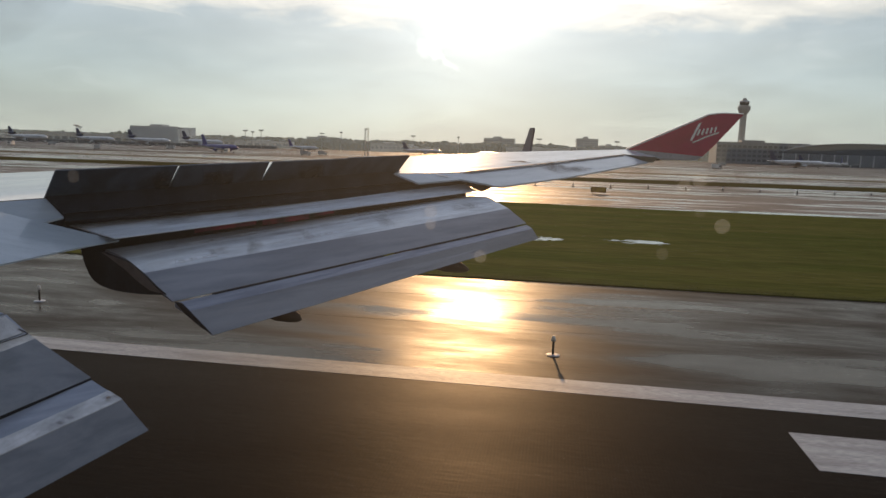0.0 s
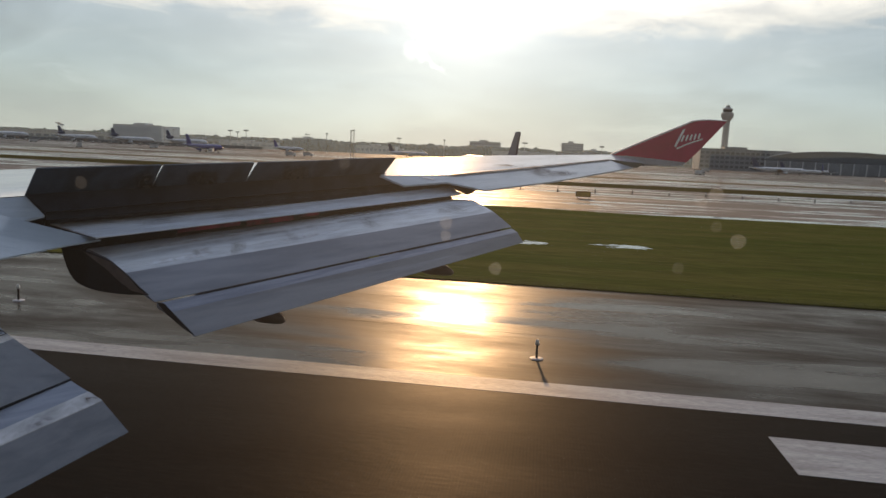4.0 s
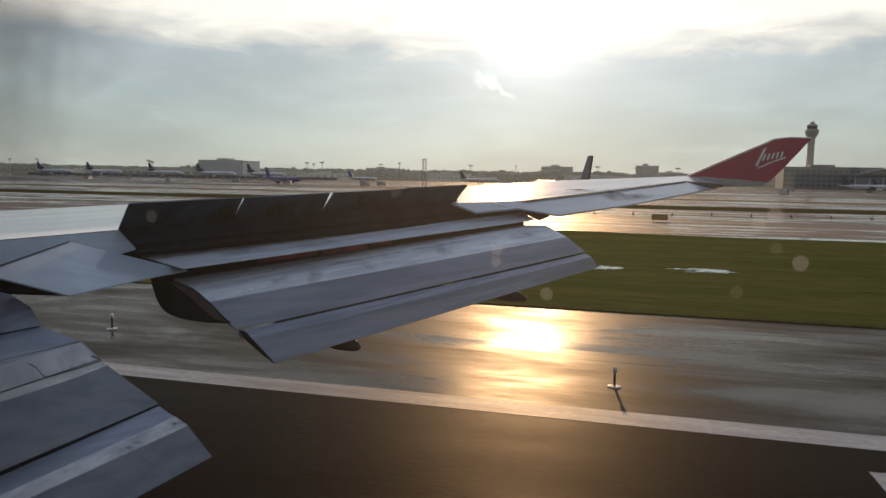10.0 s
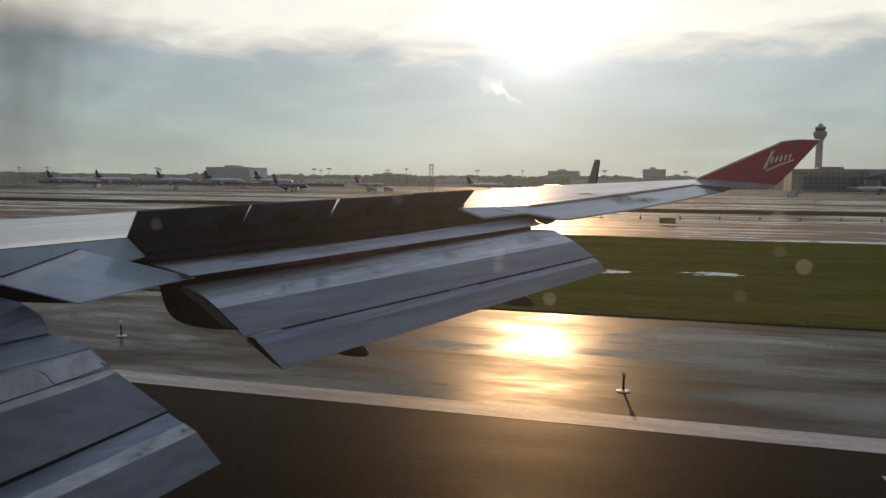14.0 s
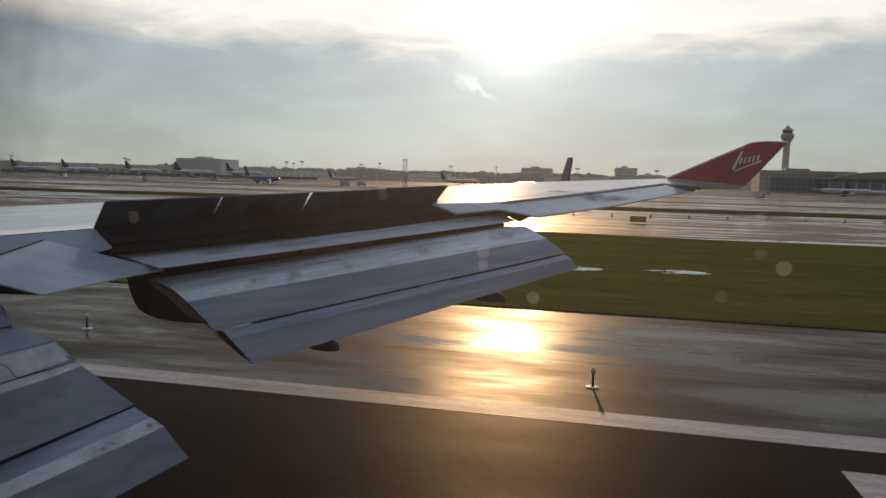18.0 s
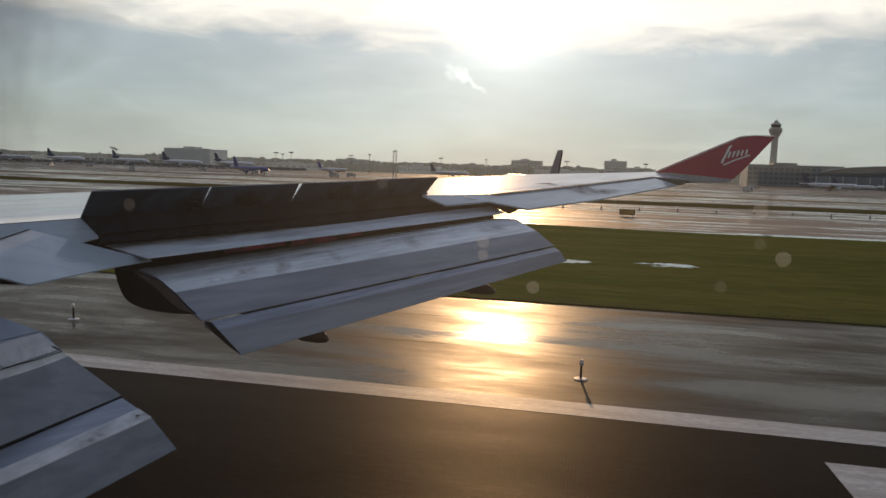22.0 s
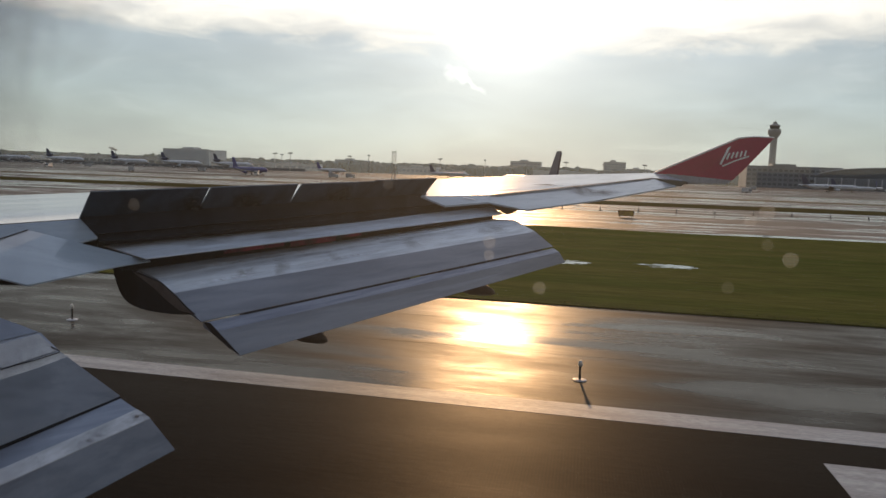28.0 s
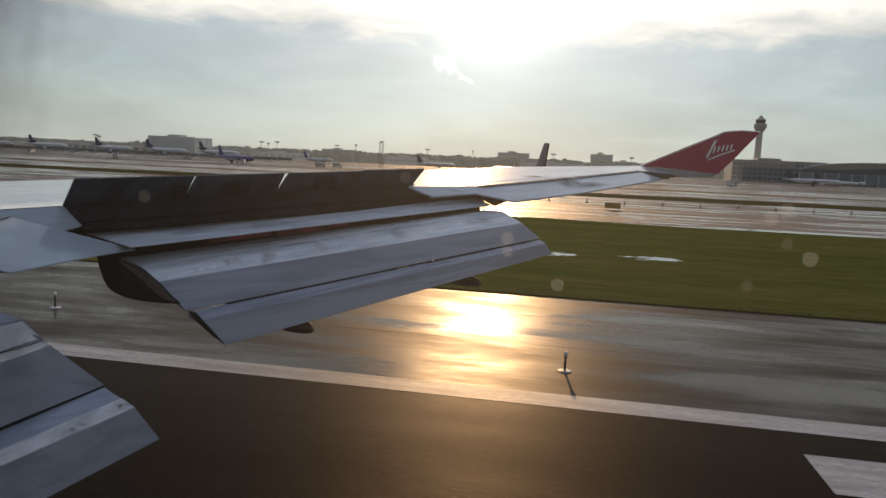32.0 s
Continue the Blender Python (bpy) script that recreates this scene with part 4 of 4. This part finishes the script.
def build_gear():
    for x, y in ((-6, -1.3), (-6, -5.0), (-3, -1.3), (-3, -5.0)):
        leg = part("landing_gear", mesh_of("landing_gear", *lathe_data([(0.5, 0.16), (3.4, 0.2)], 12), METAL), jet, m=pose(x, y, 0))
        for dx in (-0.75, 0.75):
            v, f = lathe_data([(-0.22, 0.4), (-0.18, 0.6), (0.18, 0.6), (0.22, 0.4)], 20)
            part("wheel", mesh_of("wheel", [(p[0] + dx, p[2] - 0.45, p[1] + 0.6) for p in v], f, RUBBER), leg)


build_gear()

# ---- runway furniture ----


def edge_light():
    ob = thing("runway_edge_light", "runway edge light on a short dark post", "runway light", "runway edge lights")
    part("base_plate", mesh_of("base_plate", *lathe_data([(0, 0.19), (0.02, 0.19), (0.035, 0.13)], 14), PATCH), ob, "pale concrete foot of the light")
    part("post", mesh_of("post", *lathe_data([(0.03, 0.035), (0.4, 0.03)], 10), RUBBER), ob)
    lamp = part("lamp_housing", mesh_of("lamp_housing", *lathe_data([(0.4, 0.05), (0.44, 0.07), (0.48, 0.06)], 12), METAL), ob)
    part("lens", mesh_of("lens", *lathe_data([(0.48, 0.055), (0.53, 0.05), (0.57, 0.025)], 12), WHITE), lamp, "clear glass lens")
    return ob


first = edge_light()
first.matrix_world = pose(0.1, 19.2, -0.004)
for k in (-2, -1, 1, 2):
    copy_thing(first, pose(0.1 + 60 * k, 19.2, -0.004))
copy_thing(first, pose(-17.5, 21.0, -0.004))


def taxi_marker():
    ob = thing("taxiway_light", "small dark taxiway edge light on a stem", "taxiway light", "taxiway edge lights")
    part("stem", mesh_of("stem", *lathe_data([(0, 0.3), (0.06, 0.28), (0.1, 0.1), (0.5, 0.08)], 8), RUBBER), ob)
    part("lens", mesh_of("lens", *lathe_data([(0.5, 0.13), (0.68, 0.12), (0.75, 0.05)], 8), METAL), ob)
    return ob


stake = taxi_marker()
stake.matrix_world = pose(-30, 118, -0.02)
for k in range(1, 17):
    copy_thing(stake, pose(-30 + 6.5 * k, 118 + 1.2 * k, -0.02))


def sign():
    ob = thing("taxiway_sign", "dark boxy taxiway sign on two legs beside the grass", "sign", at=(5.8, 104, -0.02))
    part("case", box("case", RUBBER, -1.1, -0.15, 0.25, 1.1, 0.15, 1.05, bevel=0.03), ob)
    part("face", box("face", YELLOW, -1.0, -0.165, 0.33, 1.0, -0.152, 0.97), ob, "faded yellow sign face")
    for x in (-0.8, 0.8):
        part("leg", box("leg", METAL, x - 0.04, -0.04, 0, x + 0.04, 0.04, 0.26), ob)


sign()

# ---- parked airliners ----


def parked_jet(name, label, at, turn, size, hull, fin_mat, tail_engine=False):
    """A twin-engine airliner, nose towards local +x, wheels on the ground."""
    L, r = size, size * (0.052 if tail_engine else 0.047)
    ob = thing(name, label, "airplane", "parked airliners", at=at, turn=turn)
    zc = r * 2.0
    rings = [(-L * 0.5, 0.15 * r, 0.55 * r), (-L * 0.42, 0.42 * r, 0.4 * r), (-L * 0.3, 0.8 * r, 0.15 * r), (-L * 0.2, r, 0), (L * 0.36, r, 0), (L * 0.43, 0.85 * r, -0.05 * r), (L * 0.475, 0.55 * r, -0.15 * r), (L * 0.5, 0.12 * r, -0.25 * r)]
    v, f = lathe_data(rings, 16, "x")
    part("fuselage", mesh_of("fuselage", [(x, y, z + zc) for x, y, z in v], f, hull, True), ob)
    fin = [(-L * 0.34, 0, zc + 0.8 * r), (-L * 0.45, 0, zc + L * 0.215), (-L * 0.505, 0, zc + L * 0.215), (-L * 0.46, 0, zc + 0.6 * r)]
    tail = part("tail_fin", plate("tail_fin", [(x, -0.2, z) for x, y, z in fin], fin_mat, 0.4, (0, 1, 0)), ob)
    rud = [(-L * 0.487, 0, zc + L * 0.205), (-L * 0.507, 0, zc + L * 0.205), (-L * 0.466, 0, zc + 0.9 * r), (-L * 0.435, 0, zc + 0.9 * r)]
    part("rudder", plate("rudder", [(x, -0.24, z) for x, y, z in rud], fin_mat, 0.48, (0, 1, 0)), tail)
    for s in (-1, 1):
        part("tailplane", plate("tailplane", [(-L * 0.38, s * 0.3 * r, zc + 0.4 * r), (-L * 0.46, s * L * 0.17, zc + 0.7 * r), (-L * 0.49, s * L * 0.17, zc + 0.7 * r), (-L * 0.46, s * 0.2 * r, zc + 0.4 * r)], hull, 0.25), ob)
        part("wing", plate("wing", [(L * 0.12, s * 0.7 * r, zc - 0.5 * r), (-L * 0.12, s * L * 0.46, zc + 0.5 * r), (-L * 0.155, s * L * 0.46, zc + 0.5 * r), (-L * 0.07, s * L * 0.16, zc - 0.2 * r), (-L * 0.08, s * 0.7 * r, zc - 0.5 * r)], METAL, 0.5), ob)
        v, f = lathe_data([(-L * 0.05, 0.25 * r), (-L * 0.02, 0.42 * r), (L * 0.04, 0.52 * r), (L * 0.055, 0.48 * r), (L * 0.052, 0.38 * r)], 14, "x")
        pod = part("engine", mesh_of("engine", [(x + L * 0.06, y + s * L * 0.155, z + zc - 1.05 * r) for x, y, z in v], f, hull, True), ob)
        v, f = lathe_data([(L * 0.0515, 0.36 * r), (L * 0.053, 0.36 * r), (L * 0.056, 0.08 * r)], 14, "x")
        part("intake", mesh_of("intake", [(x + L * 0.06, y + s * L * 0.155, z + zc - 1.05 * r) for x, y, z in v], f, RUBBER), pod, "dark engine intake")
        part("pylon", plate("pylon", [(L * 0.09, s * L * 0.155 - 0.15, zc - 0.6 * r), (L * 0.02, s * L * 0.155 - 0.15, zc - 0.3 * r), (-L * 0.03, s * L * 0.155 - 0.15, zc - 0.3 * r), (L * 0.03, s * L * 0.155 - 0.15, zc - 0.7 * r)], METAL, 0.3, (0, 1, 0)), pod)
        v, f = lathe_data([(-0.35, 0.55 * 0.3 * r), (-0.3, 0.3 * r), (0.3, 0.3 * r), (0.35, 0.55 * 0.3 * r)], 14)
        part("main_wheel", mesh_of("main_wheel", [(x - L * 0.03, z + s * 1.4 * r, y + 0.3 * r) for x, y, z in v], f, RUBBER), ob)
        part("gear_leg", box("gear_leg", METAL, -L * 0.03 - 0.15, s * 1.4 * r - 0.15, 0.3 * r, -L * 0.03 + 0.15, s * 1.4 * r + 0.15, zc - 0.4 * r), ob)
    if tail_engine:
        v, f = lathe_data([(-L * 0.50, 0.30 * r), (-L * 0.46, 0.46 * r), (-L * 0.36, 0.52 * r), (-L * 0.335, 0.50 * r), (-L * 0.338, 0.40 * r)], 14, "x")
        pod = part("tail_engine", mesh_of("tail_engine", [(x, y, z + zc + 1.55 * r) for x, y, z in v], f, fin_mat, True), ob, "third engine at the foot of the fin")
        v, f = lathe_data([(-L * 0.339, 0.38 * r), (-L * 0.3365, 0.38 * r), (-L * 0.332, 0.06 * r)], 14, "x")
        part("intake", mesh_of("intake", [(x, y, z + zc + 1.55 * r) for x, y, z in v], f, RUBBER), pod, "dark engine intake")
    v, f = lathe_data([(-0.25, 0.2 * r), (0.25, 0.2 * r)], 12)
    part("nose_wheel", mesh_of("nose_wheel", [(x + L * 0.38, z, y + 0.2 * r) for x, y, z in v], f, RUBBER), ob)
    part("nose_leg", box("nose_leg", METAL, L * 0.38 - 0.1, -0.1, 0.2 * r, L * 0.38 + 0.1, 0.1, zc - 0.6 * r), ob)
    part("cabin_windows", box("cabin_windows", GLASS, -L * 0.25, -r - 0.01, zc + 0.18 * r, L * 0.36, r + 0.01, zc + 0.3 * r), ob)
    return ob


freighter = "white three-engined freighter with dark tail before the hangar"
for x, y, turn in ((-705, 840, -4), (-612, 849, -8), (-528, 840, -4), (-450, 834, -10), (-810, 862, -2)):
    parked_jet("freight_airliner", freighter, (x, y, -0.02), turn, 63, HULL, NAVY, True)
parked_jet("taxiing_airliner", "white airliner with dark tail fin standing on the taxiway", (-17, 203, -0.02), 120, 39.5, HULL, NAVY)
parked_jet("parked_airliner", "white airliner parked on the wet apron", (200, 640, -0.02), 0, 46, HULL, NAVY)
parked_jet("blue_airliner", "purple-blue airliner parked on the wet apron", (-215, 420, -0.02), -25, 36, BLUE, BLUE)

parked_jet("parked_airliner", "white airliner parked on the wet apron", (262, 770, -0.02), -20, 40, HULL, NAVY)
parked_jet("parked_airliner", "white airliner parked at the terminal with its nose inward", (345, 930, -0.02), 60, 40, HULL, BLUE)
parked_jet("parked_airliner", "white airliner parked at the terminal with its nose inward", (300, 975, -0.02), 75, 40, HULL, NAVY)
parked_jet("parked_airliner", "white airliner standing far off on the apron", (-150, 760, -0.02), 10, 44, HULL, NAVY)
parked_jet("parked_airliner", "white airliner standing far off on the apron", (-280, 740, -0.02), -15, 40, HULL, BLUE)


def service_truck():
    ob = thing("service_truck", "small white airport service truck on the apron", "truck", "service trucks")
    cab = part("cab", box("cab", WHITE, 1.4, -1.1, 0.5, 3.0, 1.1, 2.2, bevel=0.15), ob)
    part("windscreen", box("windscreen", GLASS, 2.95, -0.9, 1.4, 3.02, 0.9, 2.0), cab)
    part("body", box("body", WALL, -3.0, -1.2, 0.6, 1.3, 1.2, 2.9, bevel=0.06), ob)
    for x in (-2.0, 2.1):
        for y in (-1.05, 1.05):
            v, f = lathe_data([(-0.15, 0.25), (-0.13, 0.45), (0.13, 0.45), (0.15, 0.25)], 12)
            tyre = part("wheel", mesh_of("wheel", [(p[0] + x, p[2] + y, p[1] + 0.45) for p in v], f, RUBBER), ob)
            v, f = lathe_data([(-0.17, 0.1), (-0.16, 0.2), (0.16, 0.2), (0.17, 0.1)], 10)
            part("hub", mesh_of("hub", [(p[0] + x, p[2] + y, p[1] + 0.45) for p in v], f, METAL), tyre)
    return ob


truck = service_truck()
truck.matrix_world = pose(-150, 400, -0.02, 0, 0, 20)
rnd = random.Random(21)
for k in range(13):
    copy_thing(truck, pose(-430 + 58 * k + rnd.uniform(-20, 20), rnd.uniform(370, 640), -0.02, 0, 0, rnd.uniform(0, 360)))


def cargo_container():
    ob = thing("cargo_container", "dark air cargo container standing on a dolly", "container", "cargo containers on the apron")
    part("box", mesh_of("box", [(x * 1.6, y * 0.8, z) for x, y, z in ((-1, -1, 0.6), (1, -1, 0.6), (1, 1, 0.6), (-1, 1, 0.6), (-0.75, -1, 2.3), (1, -1, 2.3), (1, 1, 2.3), (-0.75, 1, 2.3))],
         [(0, 1, 2, 3), (4, 5, 6, 7), (0, 1, 5, 4), (2, 3, 7, 6), (1, 2, 6, 5), (3, 0, 4, 7)], METAL), ob, "bare metal container with a bevelled side")
    part("dolly", box("dolly", RUBBER, -1.8, -0.85, 0.35, 1.8, 0.85, 0.58), ob)
    for x in (-1.4, 1.4):
        part("axle", mesh_of("axle", [(p[0] + x, p[2], p[1] + 0.22) for p in lathe_data([(-0.8, 0.22), (0.8, 0.22)], 10)[0]], lathe_data([(-0.8, 0.22), (0.8, 0.22)], 10)[1], RUBBER), ob)
    return ob


crate = cargo_container()
crate.matrix_world = pose(-640, 815, -0.02)
rnd = random.Random(71)
for k in range(34):
    copy_thing(crate, pose(-800 + 11 * k + rnd.uniform(-3, 3), rnd.uniform(806, 828), -0.02, 0, 0, rnd.choice((0, 4, 90, 180))))


def blast_fence():
    """A long low fence of louvred panels behind the freight stands."""
    ob = thing("blast_fence", "long low dark fence along the cargo apron", "fence", at=(-640, 905, -0.02))
    sheet = box("panel", WALL_D, -4.9, -0.2, 0.3, 4.9, 0.2, 4.2)
    post = box("post", METAL, -0.15, -0.3, 0, 0.15, 0.3, 4.4)
    for k in range(52):
        part("panel", sheet, ob, m=pose(-255 + 10 * k, 0, 0))
        part("post", post, ob, m=pose(-260 + 10 * k, 0, 0))


blast_fence()


def lattice_mast():
    ob = thing("lattice_mast", "slim steel lattice radio mast", "mast", at=(-118, 420, -0.02))
    for sx, sy in ((-1, -1), (1, -1), (1, 1), (-1, 1)):
        part("leg", box("leg", METAL, sx * 1.0 - 0.1, sy * 1.0 - 0.1, 0, sx * 1.0 + 0.1, sy * 1.0 + 0.1, 17), ob)
    for k in range(7):
        z = 1.5 + 2.4 * k
        for y in (-1.0, 1.0):
            part("brace", plate("brace", [(-1, y, z), (1, y, z + 2.0), (1, y, z + 2.2), (-1, y, z + 0.2)], METAL, 0.1, (0, 1, 0)), ob)
    part("platform", box("platform", METAL, -1.4, -1.4, 17, 1.4, 1.4, 17.4), ob)


lattice_mast()

# ---- buildings and distance ----


def block(name, label, x0, x1, y, height, depth, material, floors=0, bays=0, category="building"):
    """A flat-roofed building with a parapet and rows of real window openings filled with glass."""
    ob = thing(name, label, category, at=((x0 + x1) / 2, y, -0.1))
    w = (x1 - x0) / 2
    part("wall", box("wall", material, -w, 0, 0, w, depth, height), ob)
    for y0 in (0, depth):
        part("parapet", box("parapet", material, -w - 0.3, y0 - 0.3, height, w + 0.3, y0 + 0.3, height + 1.0), ob)
    part("plant_room", box("plant_room", material, -w * 0.4, depth * 0.3, height, w * 0.1, depth * 0.7, height + 0.1 * height + 1.5), ob)
    if floors:
        gap = height / (floors + 0.6)
        pane = box("window", PANE if material is WALL else GLASS, -w / bays * 0.7, -0.12, 0, w / bays * 0.7, 0.05, gap * 0.5)
        for i in range(floors):
            for k in range(bays):
                part("window", pane, ob, m=pose(-w + 2 * w * (k + 0.5) / bays, 0, gap * (i + 0.55)))
    return ob


block("hangar", "large grey cargo hangar with a flat roof", -740, -650, 1120, 31, 60, ROOF)
block("cargo_shed", "long low cargo building beside the hangar", -960, -750, 1134, 15, 40, WALL_D, 1, 14)
block("cargo_shed", "long low cargo building beside the hangar", -645, -560, 1150, 13, 40, WALL_D, 1, 8)
block("terminal", "long dark terminal building with glazed front", 217, 339, 1040, 29, 50, WALL_D, 4, 18, "terminal")
block("terminal", "long dark terminal building with glazed front", 477, 679, 1069, 25, 50, WALL_D, 3, 22, "terminal")
block("office_block", "hazy grey office block beyond the apron", -163, -98, 1500, 34, 40, WALL, 6, 8)
block("office_block", "hazy grey office block beyond the apron", 30, 72, 1400, 36, 40, WALL, 7, 6)
block("office_block", "hazy grey office block beyond the apron", 75, 120, 1420, 24, 40, WALL, 4, 7)
block("office_block", "hazy grey office block beyond the apron", -560, -490, 1500, 26, 40, WALL, 5, 8)
block("warehouse", "low flat warehouse far across the airfield", -330, -260, 1200, 14, 40, WALL, 1, 9)
rnd = random.Random(33)
for k in range(9):
    x, w = -1700 + 280 * k + rnd.uniform(-50, 50), rnd.uniform(18, 60)
    block("warehouse", "low pale building on the hazy horizon", x - w, x + w, rnd.uniform(1210, 1230), rnd.uniform(8, 14), 24, rnd.choice((WALL, WALL, WALL_D)), 1, 7)
block("warehouse", "low flat warehouse far across the airfield", 20, 130, 1150, 15, 40, WALL_D, 1, 12)


def hall():
    """The terminal hall with a shallow curved roof."""
    ob = thing("terminal_hall", "terminal hall under a broad curved roof", "terminal", at=(412, 1033, -0.1))
    n, w, d = 20, 108, 80
    verts, faces = [], []
    for i in range(n + 1):
        x = -w + 2 * w * i / n
        z = 16.3 + 16 * math.sqrt(max(0, 1 - (x / (w * 1.02)) ** 2))
        verts += [(x, 0, z), (x, d, z), (x, d, z - 0.8), (x, 0, z - 0.8)]
    for i in range(n):
        for k in range(4):
            a, b = 4 * i + k, 4 * i + (k + 1) % 4
            faces.append((a, b, b + 4, a + 4))
    faces += [(0, 1, 2, 3), tuple(4 * n + k for k in (3, 2, 1, 0))]
    part("roof", mesh_of("roof", verts, faces, ROOF, True), ob, "pale curved metal roof")
    part("wall", box("wall", WALL_D, -w, 2, 0, w, d - 2, 16.3), ob)
    arch = [(x, 2.2, 16.3 + 15 * math.sqrt(max(0, 1 - (x / (w * 1.02)) ** 2))) for x in [-w + 2 * w * i / n for i in range(n + 1)]]
    part("gable", plate("gable", [(w, 2.2, 16.3), (-w, 2.2, 16.3)] + arch, GLASS, 0.5, (0, 1, 0)), ob, "dark glazed gable")
    for k in range(14):
        part("pier", box("pier", WALL, -w + 2 * w * k / 13 - 0.8, 1.2, 0, -w + 2 * w * k / 13 + 0.8, 2.1, 16.3), ob)


hall()


def tower():
    ob = thing("control_tower", "tall pale concrete airport control tower with flared cab", "control tower", at=(275, 1150, -0.1))
    part("shaft", mesh_of("shaft", *lathe_data([(0, 6.2), (8, 5.2), (68, 4.7), (75, 4.9)], 20), CONC, True), ob)
    part("collar", mesh_of("collar", *lathe_data([(74, 4.8), (79, 7.6), (82, 9.2), (86.5, 9.3), (88, 7.4)], 20), CONC, True), ob, "flared concrete collar")
    part("cab", mesh_of("cab", *lathe_data([(88, 6.4), (92.5, 7.3)], 12), GLASS), ob, "dark glazed cab")
    part("roof", mesh_of("roof", *lathe_data([(92.5, 7.8), (93.6, 7.8), (95, 5.5), (96.5, 3.2), (99, 2.8)], 20), CONC), ob)
    part("gallery_rail", mesh_of("gallery_rail", *lathe_data([(87.4, 8.4), (88.2, 8.4)], 20), METAL), ob)
    part("antenna", mesh_of("antenna", *lathe_data([(99, 0.3), (103, 0.15)], 8), METAL), ob)


tower()


def light_mast():
    ob = thing("light_mast", "tall apron floodlight mast with lamp head", "light mast", "apron light masts")
    part("pole", mesh_of("pole", *lathe_data([(0, 0.5), (24, 0.3)], 8), METAL), ob)
    part("crossbar", box("crossbar", METAL, -3.5, -0.3, 23.6, 3.5, 0.3, 24.3), ob)
    for k in range(4):
        part("lamp", box("lamp", WALL, -3.2 + 1.8 * k, -0.6, 24.0, -2.2 + 1.8 * k, 0.6, 25.4), ob)
    return ob


mast = light_mast()
mast.matrix_world = pose(-430, 915, -0.1)
rnd = random.Random(4)
for k in range(17):
    copy_thing(mast, pose(-900 + 62 * k + rnd.uniform(-18, 18), 900 + rnd.uniform(-40, 160), -0.1, 0, 0, rnd.uniform(0, 90)))

def ball_data(level):
    """Corners and faces of a unit ball."""
    ico = bmesh.new()
    bmesh.ops.create_icosphere(ico, subdivisions=level, radius=1.0)
    data = [v.co.copy() for v in ico.verts], [tuple(v.index for v in f.verts) for f in ico.faces]
    ico.free()
    return data


def far_woods():
    """Broad trees standing close together, each a lumpy crown with smaller boughs round it."""
    verts, faces = [], []
    rnd = random.Random(9)
    crown, bough = ball_data(2), ball_data(1)
    seed = 0

    def clump(ball, x, y, z, w, h):
        base = len(verts)
        off = Vector((seed * 1.7, seed * 0.3, 0))
        for v in ball[0]:
            d = 1 + 0.45 * noise.noise(v * 2.1 + off)
            verts.append((x + v.x * w * d, y + v.y * w * d, z + v.z * h * d))
        faces.extend(tuple(i + base for i in f) for f in ball[1])

    for k in range(3000):
        x, y = rnd.uniform(-2300, 1500), 1268 + 300 * rnd.random() ** 1.6
        tall = 17.5 + 3.5 * noise.noise(Vector((x * 0.004, 3.7, 0))) + 3.0 * noise.noise(Vector((x * 0.021, y * 0.01, 5.1)))
        h = max(6.0, tall * rnd.uniform(0.8, 1.15) + (y - 1268) * 0.012)
        w = h * rnd.uniform(0.42, 0.7)
        seed += 1
        clump(crown, x, y, h * 0.52, w, h * 0.52)
        for b in range(3):
            seed += 1
            q = rnd.uniform(0.35, 0.6)
            a = rnd.uniform(0, 6.28)
            clump(bough, x + math.cos(a) * w * 0.8, y + math.sin(a) * w * 0.6, h * rnd.uniform(0.3, 0.8), w * q, h * q * 0.6)
    me = bpy.data.meshes.new("far_woods")
    me.from_pydata(verts, [], faces)
    me.materials.append(LEAF)
    tagged(new("far_woods", me), "hazy line of trees on the horizon", "trees", kind="stuff")


far_woods()


def haze_bank():
    """Thin damp haze low over the far side of the airfield, lit through by the sun."""
    m = bpy.data.materials.new("thin_haze")
    m.use_nodes = True
    t = m.node_tree
    t.nodes.remove(t.nodes["Principled BSDF"])
    place = N(t, "ShaderNodeTexCoord").outputs["Object"]
    sep = N(t, "ShaderNodeSeparateXYZ")
    t.links.new(place, sep.inputs[0])
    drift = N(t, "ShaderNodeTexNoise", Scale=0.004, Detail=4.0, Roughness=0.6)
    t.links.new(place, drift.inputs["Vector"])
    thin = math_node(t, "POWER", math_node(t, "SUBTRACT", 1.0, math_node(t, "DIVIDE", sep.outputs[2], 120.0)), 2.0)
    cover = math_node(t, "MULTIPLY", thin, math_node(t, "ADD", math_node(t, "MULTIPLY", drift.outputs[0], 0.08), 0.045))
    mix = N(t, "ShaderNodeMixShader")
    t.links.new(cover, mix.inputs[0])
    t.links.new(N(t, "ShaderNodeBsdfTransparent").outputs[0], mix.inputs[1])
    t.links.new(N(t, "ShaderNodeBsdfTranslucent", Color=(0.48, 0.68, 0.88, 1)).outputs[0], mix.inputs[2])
    t.links.new(mix.outputs[0], t.nodes["Material Output"].inputs[0])
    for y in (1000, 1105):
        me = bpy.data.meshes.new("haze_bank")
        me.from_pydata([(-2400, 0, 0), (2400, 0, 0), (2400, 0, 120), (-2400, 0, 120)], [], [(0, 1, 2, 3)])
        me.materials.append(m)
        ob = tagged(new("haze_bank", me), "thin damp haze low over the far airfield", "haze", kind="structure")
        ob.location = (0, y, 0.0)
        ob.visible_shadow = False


haze_bank()
